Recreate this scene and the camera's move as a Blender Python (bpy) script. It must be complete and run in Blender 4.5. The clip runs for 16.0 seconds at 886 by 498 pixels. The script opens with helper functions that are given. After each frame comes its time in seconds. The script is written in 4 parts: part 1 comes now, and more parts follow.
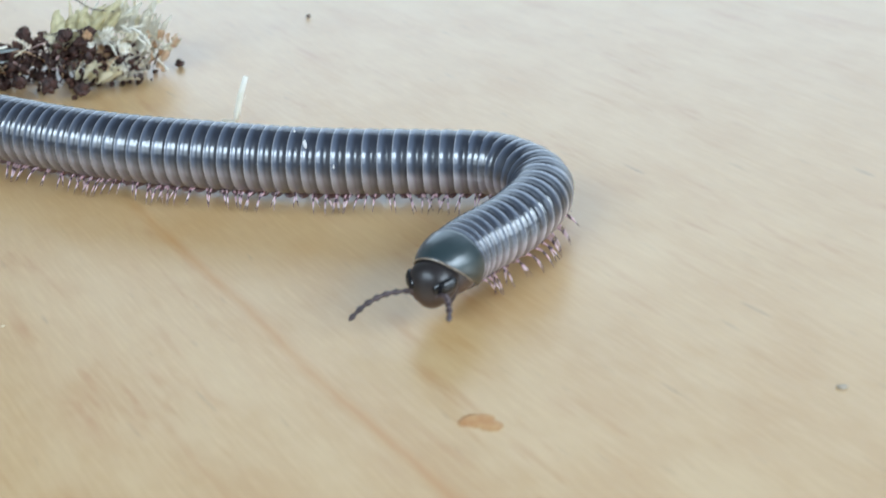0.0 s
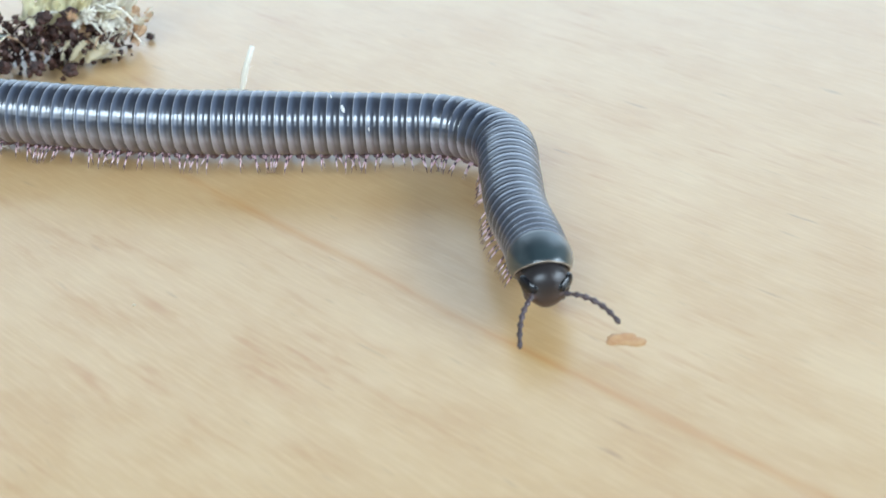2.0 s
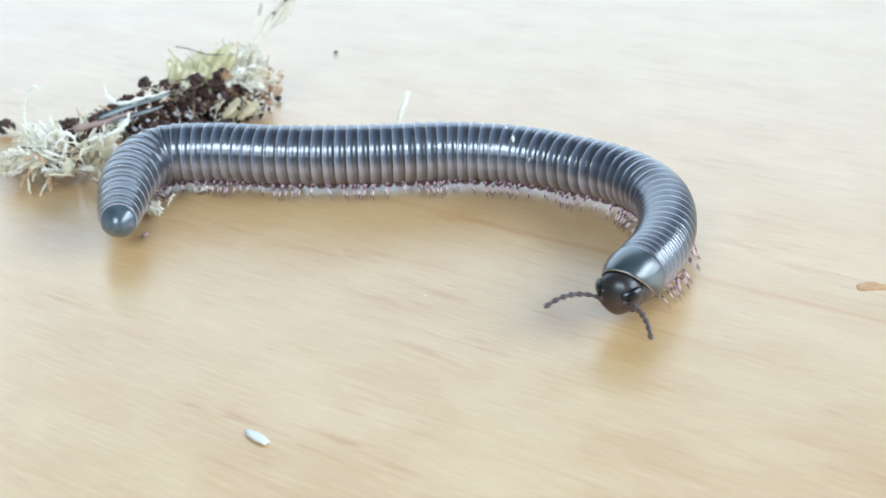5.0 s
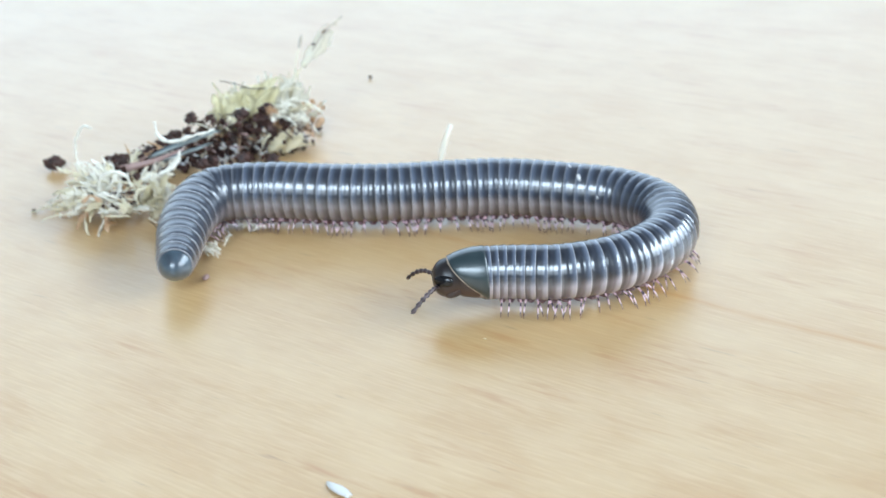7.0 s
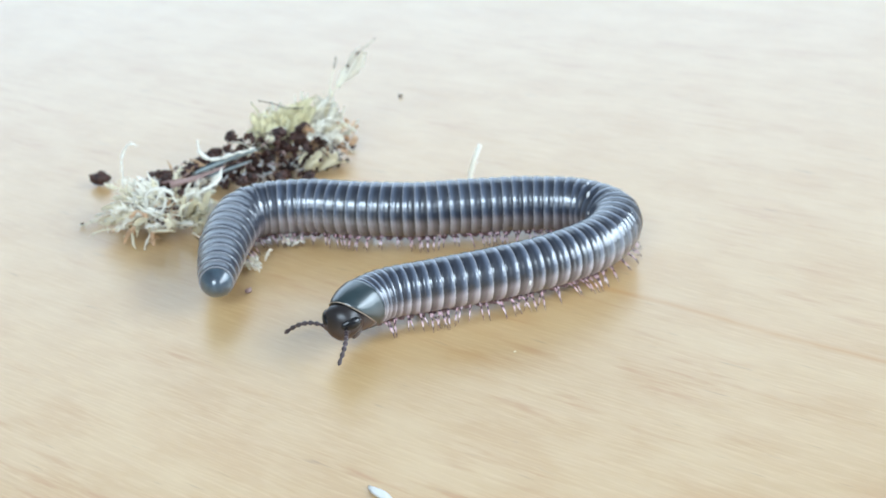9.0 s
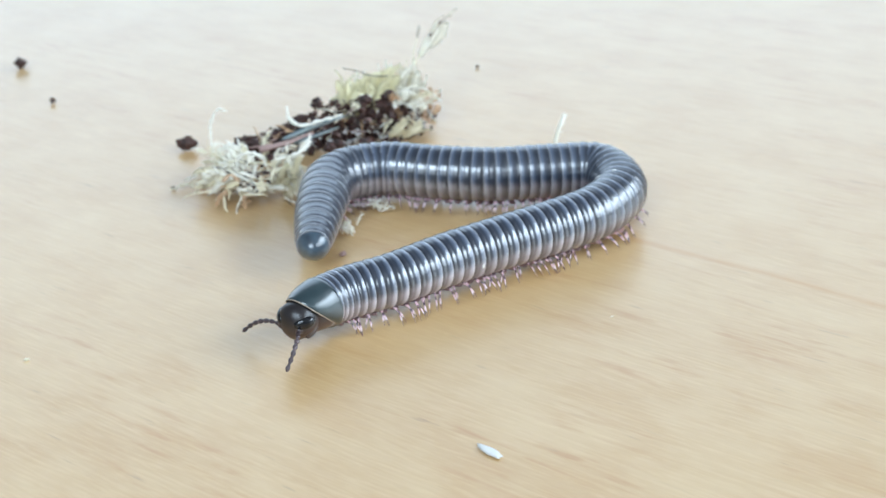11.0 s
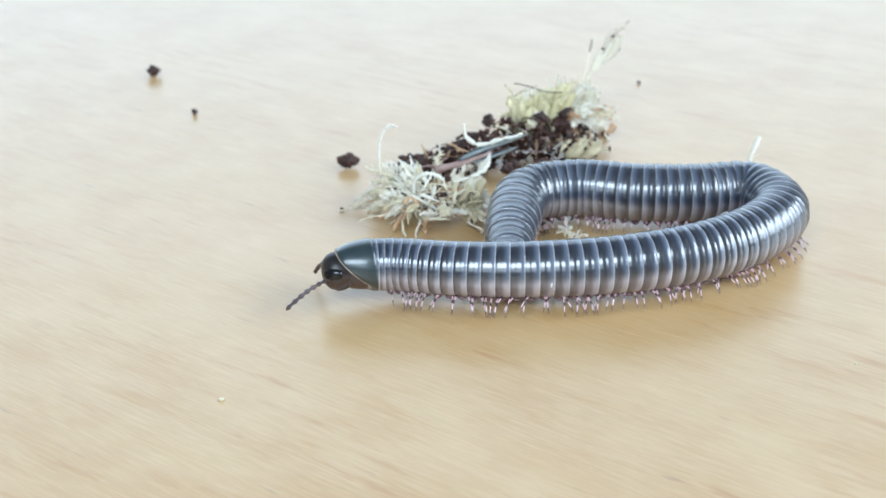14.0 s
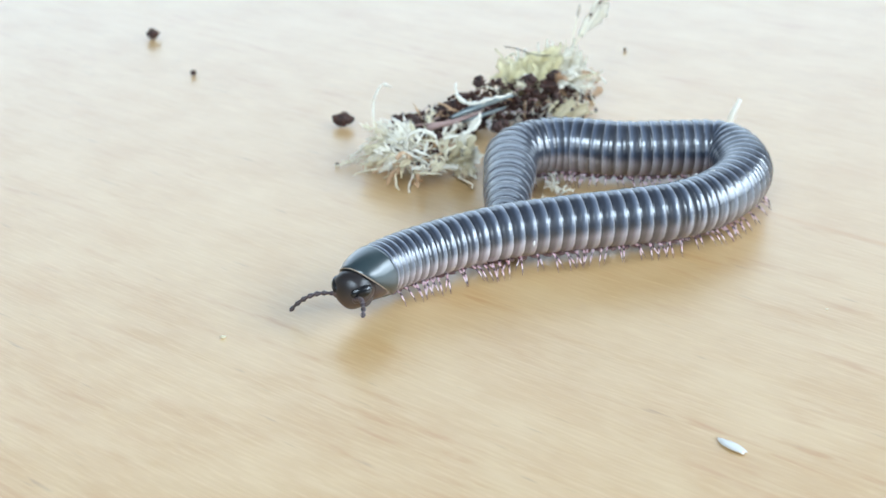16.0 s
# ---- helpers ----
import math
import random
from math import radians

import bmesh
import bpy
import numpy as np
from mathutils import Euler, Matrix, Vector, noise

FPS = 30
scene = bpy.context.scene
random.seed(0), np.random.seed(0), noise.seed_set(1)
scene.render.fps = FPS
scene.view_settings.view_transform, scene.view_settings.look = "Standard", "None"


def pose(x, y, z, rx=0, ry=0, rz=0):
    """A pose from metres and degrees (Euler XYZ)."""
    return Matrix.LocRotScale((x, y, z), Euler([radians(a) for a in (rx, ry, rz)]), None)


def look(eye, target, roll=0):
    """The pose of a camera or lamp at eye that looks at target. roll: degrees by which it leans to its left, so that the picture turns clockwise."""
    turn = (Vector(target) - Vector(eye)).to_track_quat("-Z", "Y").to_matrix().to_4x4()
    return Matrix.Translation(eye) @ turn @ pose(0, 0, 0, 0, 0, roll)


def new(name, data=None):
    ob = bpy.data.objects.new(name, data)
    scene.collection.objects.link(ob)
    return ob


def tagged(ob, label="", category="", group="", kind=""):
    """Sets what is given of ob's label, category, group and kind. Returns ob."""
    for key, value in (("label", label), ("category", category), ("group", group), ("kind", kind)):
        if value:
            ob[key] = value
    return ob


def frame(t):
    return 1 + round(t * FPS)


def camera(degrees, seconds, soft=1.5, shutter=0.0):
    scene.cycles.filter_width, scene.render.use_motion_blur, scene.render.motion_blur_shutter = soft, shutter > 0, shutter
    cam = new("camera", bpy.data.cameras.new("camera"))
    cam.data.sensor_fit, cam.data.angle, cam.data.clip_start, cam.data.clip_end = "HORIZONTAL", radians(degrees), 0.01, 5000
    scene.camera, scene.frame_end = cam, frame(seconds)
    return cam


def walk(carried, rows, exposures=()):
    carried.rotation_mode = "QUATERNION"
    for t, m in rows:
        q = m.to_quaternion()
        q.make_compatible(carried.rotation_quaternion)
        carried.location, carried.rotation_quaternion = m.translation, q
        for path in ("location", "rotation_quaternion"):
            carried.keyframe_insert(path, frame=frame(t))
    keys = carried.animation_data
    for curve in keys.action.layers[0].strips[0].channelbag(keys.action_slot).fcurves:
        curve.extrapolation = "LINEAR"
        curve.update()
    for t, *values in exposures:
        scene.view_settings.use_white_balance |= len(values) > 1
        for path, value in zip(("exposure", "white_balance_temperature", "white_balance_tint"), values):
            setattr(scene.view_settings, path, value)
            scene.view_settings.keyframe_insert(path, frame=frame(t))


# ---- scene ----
cam = camera(35.27, 16.0, shutter=0.5)
PATH = [
    (0, (0.13328, -0.13830, 0.07591), (0.06271, 0.02478, -0.01587), -2.76),
    (0.5, (0.12521, -0.14353, 0.07921), (0.06128, 0.01863, -0.01885), -3.93),
    (1, (0.10965, -0.14369, 0.08145), (0.05730, 0.02233, -0.01703), -3.28),
    (1.5, (0.09804, -0.15013, 0.08388), (0.05970, 0.01916, -0.01546), -2.34),
    (2, (0.09508, -0.16265, 0.08636), (0.06437, 0.00683, -0.01528), -2.04),
    (2.5, (0.08818, -0.17113, 0.08645), (0.05975, 0.00017, -0.01279), -1.77),
    (3, (0.07244, -0.17807, 0.08549), (0.05036, 0.00080, -0.00121), -1.22),
    (3.5, (0.05901, -0.18176, 0.07899), (0.05184, 0.00048, -0.00309), 0.49),
    (4, (0.04408, -0.18879, 0.07793), (0.04119, -0.00599, -0.00315), -0.13),
    (6.5, (0.03307, -0.19373, 0.08564), (0.03642, -0.01403, -0.00209), -2.01),
    (7, (0.02858, -0.19365, 0.08958), (0.03071, -0.01347, 0.00280), -2.09),
    (7.5, (0.02417, -0.19192, 0.09241), (0.02487, -0.01096, 0.00725), -2.20),
    (8, (0.02536, -0.19337, 0.09479), (0.02686, -0.01205, 0.01042), -1.92),
    (8.5, (0.02589, -0.19933, 0.09569), (0.02684, -0.01835, 0.01056), -1.91),
    (11, (0.01550, -0.20486, 0.09475), (0.01210, -0.02553, 0.00627), -1.62),
    (11.5, (0.00766, -0.20123, 0.09435), (0.00262, -0.02205, 0.00565), -1.54),
    (12, (0.00260, -0.20067, 0.09360), (-0.00337, -0.02148, 0.00496), -1.41),
    (12.5, (0.00215, -0.19868, 0.09260), (-0.00384, -0.01969, 0.00356), -1.31),
    (13, (-0.00317, -0.19632, 0.09261), (-0.00981, -0.01736, 0.00357), -1.28),
    (13.5, (-0.00797, -0.19124, 0.09090), (-0.01509, -0.01209, 0.00227), -1.29),
    (14, (-0.01086, -0.18912, 0.09123), (-0.01751, -0.00940, 0.00372), -1.01),
    (14.5, (-0.00969, -0.18896, 0.09097), (-0.01509, -0.00939, 0.00308), -0.47),
    (15, (-0.00800, -0.19040, 0.08973), (-0.01309, -0.01089, 0.00169), -0.47),
    (15.5, (-0.01209, -0.19519, 0.09008), (-0.01765, -0.01609, 0.00123), -0.44),
    (16, (-0.01131, -0.19890, 0.09053), (-0.01603, -0.02011, 0.00103), -0.25),
]
walk(cam, [(t, look(eye, target, roll)) for t, eye, target, roll in PATH], exposures=[(0.0, -0.87), (0.5, -0.79), (1.0, -0.78), (1.5, -0.74), (2.0, -0.66), (2.5, -0.56), (3.0, -0.7), (3.5, -0.8), (4.0, -0.67), (6.5, -0.56), (8.5, -0.59), (11.0, -0.65), (14.0, -0.62), (16.0, -0.59)])
cam.data.dof.use_dof = True
cam.data.dof.focus_distance = 0.178
cam.data.dof.aperture_fstop = 41.0

# ---- world and light ----
world = bpy.data.worlds.new("overcast_sky")
scene.world = world
world.use_nodes = True
sky = world.node_tree.nodes.new("ShaderNodeTexSky")
sky.sky_type, sky.sun_disc, sky.sun_elevation, sky.sun_rotation = "NISHITA", False, radians(40), radians(120)
back = world.node_tree.nodes["Background"]
back.inputs["Strength"].default_value = 0.12
world.node_tree.links.new(sky.outputs["Color"], back.inputs["Color"])


def window_light(name, m, width, height, radiance, color):
    """Daylight that enters through a window opening."""
    lamp = bpy.data.lights.new(name, "AREA")
    lamp.shape, lamp.size, lamp.size_y = "RECTANGLE", width, height
    lamp.energy, lamp.color = radiance * math.pi * width * height, color
    ob = new(name, lamp)
    ob.matrix_basis = m
    return ob


# room: the table top is z = 0
EAST, WEST, NORTH, SOUTH, FLOOR, CEILING = 1.9, -1.9, 1.7, -1.3, -0.74, 1.75
window_light("daylight_north", look((-0.3, NORTH - 0.01, 0.82), (-0.3, 0, 0.82)), 2.6, 1.66, 2.95, (0.63, 0.81, 1.0))
# the south and east windows: bright sky above, dimmer outlook below
window_light("daylight_south", look((-0.46, SOUTH + 0.01, 1.22), (-0.46, 0, 1.22)), 1.18, 0.70, 25.0, (0.68, 0.85, 1.0))
window_light("outlook_south", look((-0.46, SOUTH + 0.01, 0.61), (-0.46, 0, 0.61)), 1.18, 0.51, 4.5, (0.72, 0.87, 1.0))
window_light("daylight_east", look((EAST - 0.01, -0.235, 1.24), (0, -0.235, 1.24)), 2.07, 0.70, 21.0, (0.70, 0.86, 1.0))
window_light("outlook_east", look((EAST - 0.01, -0.235, 0.57), (0, -0.235, 0.57)), 2.07, 0.62, 9.5, (0.70, 0.86, 1.0))

# ---- materials ----


class Nodes:
    """A node material in the making."""

    def __init__(self, name):
        self.material = bpy.data.materials.new(name)
        self.material.use_nodes = True
        self.tree = self.material.node_tree
        self.shader = self.tree.nodes["Principled BSDF"]

    def put(self, kind, values=None, **settings):
        n = self.tree.nodes.new("ShaderNode" + kind)
        if "operation" in settings:
            n.operation = settings["operation"]
        if "use_clamp" in settings:
            n.use_clamp = settings["use_clamp"]
        if "data_type" in settings:
            n.data_type = settings["data_type"]
        if "blend_type" in settings:
            n.blend_type = settings["blend_type"]
        for key, value in (values or {}).items():
            self.plug(value, n.inputs[key])
        return n

    def plug(self, value, socket):
        if isinstance(value, bpy.types.NodeSocket):
            self.tree.links.new(value, socket)
        elif isinstance(value, tuple) and len(value) == 3 and socket.type == "RGBA":
            socket.default_value = (*value, 1)
        else:
            socket.default_value = value

    def set(self, **values):
        for key, value in values.items():
            self.plug(value, self.shader.inputs[key.replace("_", " ")])
        return self

    def math(self, op, a, b=0.0, c=0.0, clamp=False):
        n = self.put("Math", operation=op, use_clamp=clamp)
        for k, v in enumerate((a, b, c)):
            self.plug(v, n.inputs[k])
        return n.outputs[0]

    def mix(self, factor, a, b, blend="MIX"):
        n = self.put("Mix", data_type="RGBA", blend_type=blend)
        self.plug(factor, n.inputs[0])
        self.plug(a, n.inputs[6])
        self.plug(b, n.inputs[7])
        return n.outputs[2]

    def noise(self, vector, scale, detail=3.0, rough=0.5):
        return self.put("TexNoise", {"Vector": vector, "Scale": scale, "Detail": detail, "Roughness": rough}).outputs["Fac"]

    def ramp(self, factor, stops, smooth=False):
        n = self.put("ValToRGB", {"Fac": factor})
        r = n.color_ramp
        r.interpolation = "EASE" if smooth else "LINEAR"
        while len(r.elements) < len(stops):
            r.elements.new(0.5)
        for e, (at, color) in zip(r.elements, stops):
            e.position = at
            e.color = (*color, 1) if isinstance(color, tuple) else (color, color, color, 1)
        return n.outputs["Color"]

    def place(self, **mapping):
        c = self.put("TexCoord").outputs["Object"]
        return self.stretch(c, **mapping) if mapping else c

    def stretch(self, vector, scale=(1, 1, 1), turn=0.0):
        n = self.put("Mapping", {"Vector": vector, "Scale": Vector(scale)})
        n.inputs["Rotation"].default_value = (0, 0, radians(turn))
        return n.outputs[0]

    def bump(self, height, strength, distance):
        n = self.put("Bump", {"Height": height, "Strength": strength, "Distance": distance})
        self.plug(n.outputs[0], self.shader.inputs["Normal"])
        return self


def birch():
    """Pale lacquered birch; the grain runs 35 degrees off the x axis."""
    m = Nodes("lacquered_birch")
    c = m.put("TexCoord").outputs["Object"]
    uv = m.stretch(c, (1, 1, 1), 35)
    warp = m.noise(m.stretch(uv, (9, 30, 1)), 1.0, 2)
    split = m.put("SeparateXYZ", {"Vector": uv})
    u, v = split.outputs[0], split.outputs[1]
    streak = m.noise(m.stretch(uv, (30, 420, 1)), 1.0, 4, 0.6)
    broad = m.noise(m.stretch(uv, (10, 50, 1)), 1.0, 3, 0.55)
    fibre = m.noise(m.stretch(uv, (170, 2600, 1)), 1.0, 3, 0.6)
    pores = m.noise(m.stretch(uv, (110, 900, 1)), 1.0, 2, 0.5)
    dash = m.noise(m.stretch(uv, (75, 520, 1)), 1.0, 3, 0.6)
    blot = m.noise(m.stretch(uv, (22, 60, 1)), 1.0, 2, 0.5)
    base = m.mix(m.ramp(broad, [(0.3, 0.0), (0.7, 1.0)]), (0.525, 0.334, 0.152), (0.472, 0.280, 0.112))
    base = m.mix(m.ramp(streak, [(0.42, 0.0), (0.75, 0.26)]), base, (0.45, 0.225, 0.070))
    # pale wood fibres, with their glints mixed into the colour
    base = m.mix(m.ramp(fibre, [(0.45, 0.0), (0.72, 0.5)]), base, (0.63, 0.44, 0.215))
    # short brown pores and orange flecks in loose groups
    base = m.mix(m.math("MULTIPLY", m.ramp(dash, [(0.54, 0.0), (0.70, 0.9)]), m.ramp(blot, [(0.45, 0.15), (0.62, 1.0)])), base, (0.42, 0.195, 0.060))
    base = m.mix(m.ramp(pores, [(0.68, 0.0), (0.77, 0.7)]), base, (0.28, 0.16, 0.075))
    # pale and honey-coloured figure across the grain
    figure = m.noise(m.stretch(uv, (70, 95, 1)), 1.0, 3, 0.6)
    base = m.mix(m.ramp(figure, [(0.40, 0.0), (0.72, 0.34)]), base, (0.66, 0.48, 0.27))
    base = m.mix(m.ramp(figure, [(0.25, 0.30), (0.46, 0.0)]), base, (0.47, 0.25, 0.085))
    # year lines
    wave = m.math("SINE", m.math("MULTIPLY", m.noise(m.stretch(uv, (3.2, 26, 1)), 1.0, 1.5), 44.0))
    year = m.math("MULTIPLY", m.ramp(wave, [(0.90, 0.0), (1.0, 0.3)]), m.ramp(blot, [(0.42, 0.0), (0.62, 1.0)]))
    base = m.mix(year, base, (0.47, 0.265, 0.105))
    # one long orange year line
    off = m.math("ADD", m.math("SUBTRACT", v, 0.0153), m.math("MULTIPLY", m.math("SUBTRACT", warp, 0.5), -0.008))
    near = m.math("SUBTRACT", 1.0, m.math("DIVIDE", m.math("ABSOLUTE", off), 0.0011), clamp=True)
    span = m.math("MULTIPLY", m.ramp(u, [(0.018, 0.0), (0.035, 1.0)]), 0.8)
    base = m.mix(m.math("MULTIPLY", m.math("MULTIPLY", near, span), m.ramp(dash, [(0.34, 0.3), (0.56, 1.0)])), base, (0.46, 0.215, 0.055))
    m.set(Base_Color=base, Roughness=m.ramp(streak, [(0.2, 0.42), (0.8, 0.55)]), Coat_Weight=1.0,
          Coat_Roughness=0.28, Coat_IOR=1.58)
    m.bump(m.math("ADD", streak, fibre), 0.25, 0.0001)
    return m.material


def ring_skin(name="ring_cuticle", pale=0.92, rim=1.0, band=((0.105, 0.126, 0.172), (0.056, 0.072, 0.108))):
    """Glossy slate-grey segment, pale rear rim, brownish flanks; the factors pale and rim paint light into the flanks
    towards the head and shade at the tail. Lengths are shares of the ring.
    """
    m = Nodes(name)
    c = m.place()
    split = m.put("SeparateXYZ", {"Vector": c})
    x = m.math("DIVIDE", split.outputs[0], RING_PITCH)
    z = m.math("DIVIDE", split.outputs[2], RADIUS)
    grain = m.noise(c, 900.0, 3)
    cloud = m.noise(c, 260.0, 2)
    who = m.put("ObjectInfo").outputs["Random"]
    along = m.math("MULTIPLY_ADD", x, 0.5, 0.5)
    top = m.ramp(along, [(0.25, (0.29 * rim, 0.30 * rim, 0.33 * rim)), (0.272, (0.24 * rim, 0.25 * rim, 0.285 * rim)), (0.292, band[0]), (0.40, band[1]),
                         (0.46, (0.026, 0.034, 0.053)), (0.53, (0.011, 0.015, 0.026)), (0.72, (0.006, 0.008, 0.015)), (0.87, (0.16, 0.16, 0.17))])
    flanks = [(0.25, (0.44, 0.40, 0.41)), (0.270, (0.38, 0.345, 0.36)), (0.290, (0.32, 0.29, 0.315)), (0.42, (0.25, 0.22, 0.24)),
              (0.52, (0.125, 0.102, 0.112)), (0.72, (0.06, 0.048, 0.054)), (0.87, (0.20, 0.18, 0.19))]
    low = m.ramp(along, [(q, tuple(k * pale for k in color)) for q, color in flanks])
    edge = m.math("MULTIPLY_ADD", m.math("SUBTRACT", cloud, 0.5), 0.35, z)
    flank = m.ramp(m.math("MULTIPLY_ADD", edge, 0.5, 0.5), [(0.38, 1.0), (0.58, 0.0)], True)
    color = m.mix(flank, top, low)
    color = m.mix(m.math("MULTIPLY", m.ramp(grain, [(0.35, 0.0), (0.75, 1.0)]), 0.07), color, (0.11, 0.118, 0.145))
    color = m.mix(m.math("MULTIPLY", who, 0.14), color, (0.030, 0.034, 0.052))
    m.set(Base_Color=color, Roughness=m.ramp(grain, [(0.3, 0.38), (0.7, 0.48)]), Specular_IOR_Level=0.3,
          Coat_Weight=0.85, Coat_Roughness=0.19, Coat_IOR=2.0)
    m.bump(grain, 0.15, 0.00008)
    return m.material


def glossy(name, dark, light, rough, scale, bump=0.2, coat=0.0):
    """A plain cuticle with a mottled colour."""
    m = Nodes(name)
    c = m.place()
    n = m.noise(c, scale, 4)
    f = m.noise(c, scale * 6, 2)
    color = m.mix(m.ramp(n, [(0.35, 0.0), (0.68, 1.0)]), dark, light)
    m.set(Base_Color=color, Roughness=m.math("MULTIPLY_ADD", f, 0.15, rough), Coat_Weight=coat, Coat_Roughness=0.22, Coat_IOR=1.5)
    m.bump(f, bump, 0.00008)
    return m.material


def face_skin():
    """Black on the crown, brown towards the lip."""
    m = Nodes("face_cuticle")
    c = m.place()
    n = m.noise(c, 500.0, 4)
    z = m.math("MULTIPLY_ADD", m.put("SeparateXYZ", {"Vector": c}).outputs[2], 140.0, 0.5)
    q = m.math("ADD", z, m.math("MULTIPLY", m.math("SUBTRACT", n, 0.5), 0.3))
    color = m.ramp(q, [(0.10, (0.120, 0.070, 0.052)), (0.42, (0.058, 0.036, 0.030)), (0.68, (0.020, 0.016, 0.016))])
    m.set(Base_Color=color, Roughness=m.math("MULTIPLY_ADD", n, 0.14, 0.27))
    m.bump(n, 0.15, 0.00008)
    return m.material


def leg_skin():
    m = Nodes("leg_cuticle")
    y = m.math("ABSOLUTE", m.put("SeparateXYZ", {"Vector": m.place()}).outputs[1])
    q = m.math("DIVIDE", y, 0.00338)
    pale, dark = (0.66, 0.43, 0.46), (0.055, 0.026, 0.036)
    color = m.ramp(q, [(0.0, (0.42, 0.25, 0.25)), (0.30, (0.56, 0.37, 0.38)), (0.33, dark), (0.39, dark), (0.43, pale), (0.58, pale),
                       (0.61, dark), (0.70, dark), (0.74, pale), (0.86, (0.70, 0.54, 0.55)), (0.90, dark), (0.96, (0.20, 0.11, 0.11))])
    m.set(Base_Color=color, Roughness=0.32)
    m.shader.inputs["Subsurface Weight"].default_value = 0.15
    m.shader.inputs["Subsurface Radius"].default_value = (0.0006, 0.0003, 0.0003)
    return m.material


def plant(name, a, b, rough=0.6, scale=500.0, through_light=0.45):
    """Dry, half-translucent moss."""
    m = Nodes(name)
    c = m.place()
    n = m.noise(c, scale, 3)
    isle = m.put("NewGeometry").outputs["Random Per Island"]
    color = m.mix(m.math("MULTIPLY_ADD", isle, 0.6, m.math("MULTIPLY", n, 0.5), clamp=True), a, b)
    m.set(Base_Color=color, Roughness=rough)
    t = m.put("BsdfTranslucent", {"Color": color})
    both = m.put("MixShader", {0: through_light, 1: m.shader.outputs[0], 2: t.outputs[0]})
    m.tree.links.new(both.outputs[0], m.tree.nodes["Material Output"].inputs["Surface"])
    return m.material


def soil():
    m = Nodes("damp_soil")
    c = m.place()
    n = m.noise(c, 700.0, 5, 0.65)
    k = m.noise(c, 180.0, 2)
    color = m.mix(m.ramp(n, [(0.35, 0.0), (0.75, 1.0)]), (0.014, 0.006, 0.005), (0.110, 0.040, 0.026))
    color = m.mix(m.ramp(k, [(0.55, 0.0), (0.8, 0.5)]), color, (0.15, 0.075, 0.045))
    m.set(Base_Color=color, Roughness=m.ramp(k, [(0.3, 0.45), (0.7, 0.85)]))
    m.bump(n, 0.9, 0.0004)
    return m.material


def blade_skin():
    m = Nodes("grass_blade")
    y = m.put("SeparateXYZ", {"Vector": m.place()}).outputs[1]
    q = m.math("MULTIPLY_ADD", y, 260.0, 0.5)
    n = m.noise(m.place(scale=(60, 1500, 400)), 1.0, 3)
    color = m.ramp(m.math("MULTIPLY_ADD", m.math("SUBTRACT", n, 0.5), 0.35, q),
                   [(0.15, (0.04, 0.045, 0.08)), (0.38, (0.13, 0.19, 0.24)), (0.48, (0.62, 0.68, 0.68)), (0.58, (0.22, 0.30, 0.34)), (0.9, (0.14, 0.10, 0.14))])
    m.set(Base_Color=color, Roughness=0.35)
    return m.material


def plaster(name, color):
    m = Nodes(name)
    n = m.noise(m.place(), 60.0, 4)
    m.set(Base_Color=m.mix(n, color, tuple(0.9 * k for k in color)), Roughness=0.85)
    m.bump(n, 0.2, 0.002)
    return m.material


MM, RADIUS, RING_PITCH = 0.001, 0.0042, 0.0020
WOOD, RING, LEG, SOIL, BLADE = birch(), ring_skin(), leg_skin(), soil(), blade_skin()
COLLUM = glossy("collum_cuticle", (0.012, 0.023, 0.028), (0.028, 0.046, 0.050), 0.26, 260.0, 0.2, 1.0)
# front rings: brighter light on their lower flanks is put into the colour
LIT_NECK_RING, LIT_FORE_RING = ring_skin("neck_ring_lit_cuticle", 1.5), ring_skin("fore_ring_lit_cuticle", 1.25)
# tail: own dark slate band; flanks and rim also painted darker against glare
SHADED_TAIL_RING = ring_skin("tail_ring_shaded_cuticle", 0.75, 0.75, ((0.028, 0.033, 0.048), (0.014, 0.018, 0.029)))
FACE = face_skin()
JAW = glossy("jaw_cuticle", (0.045, 0.030, 0.027), (0.095, 0.060, 0.052), 0.28, 600.0)
BELLY = glossy("belly_cuticle", (0.16, 0.09, 0.09), (0.34, 0.22, 0.22), 0.4, 900.0)
EYE = glossy("eye", (0.004, 0.004, 0.005), (0.010, 0.010, 0.012), 0.10, 900.0, 0.05)
FEELER = glossy("feeler_cuticle", (0.035, 0.022, 0.024), (0.095, 0.065, 0.068), 0.30, 800.0)
RIM = glossy("pale_rim", (0.26, 0.20, 0.15), (0.38, 0.30, 0.23), 0.35, 900.0)
TELSON = glossy("telson_cuticle", (0.028, 0.040, 0.056), (0.080, 0.120, 0.150), 0.24, 420.0, 0.2, 1.0)
MOSS_CREAM = plant("cream_moss", (0.91, 0.87, 0.74), (0.80, 0.73, 0.55))
MOSS_WHITE = plant("bleached_moss", (0.94, 0.92, 0.86), (0.90, 0.86, 0.76))
MOSS_YELLOW = plant("yellow_green_moss", (0.93, 0.90, 0.73), (0.87, 0.80, 0.57))
MOSS_PALE_TAN = plant("pale_tan_moss", (0.88, 0.72, 0.55), (0.80, 0.60, 0.42))
MOSS_TAN = plant("tan_moss", (0.74, 0.52, 0.34), (0.56, 0.36, 0.20))
TWIG = glossy("twig_bark", (0.05, 0.03, 0.025), (0.14, 0.09, 0.07), 0.6, 500.0)
FLAKE = plant("white_flake", (0.84, 0.83, 0.81), (0.74, 0.73, 0.71), 0.5, 600.0, 0.2)
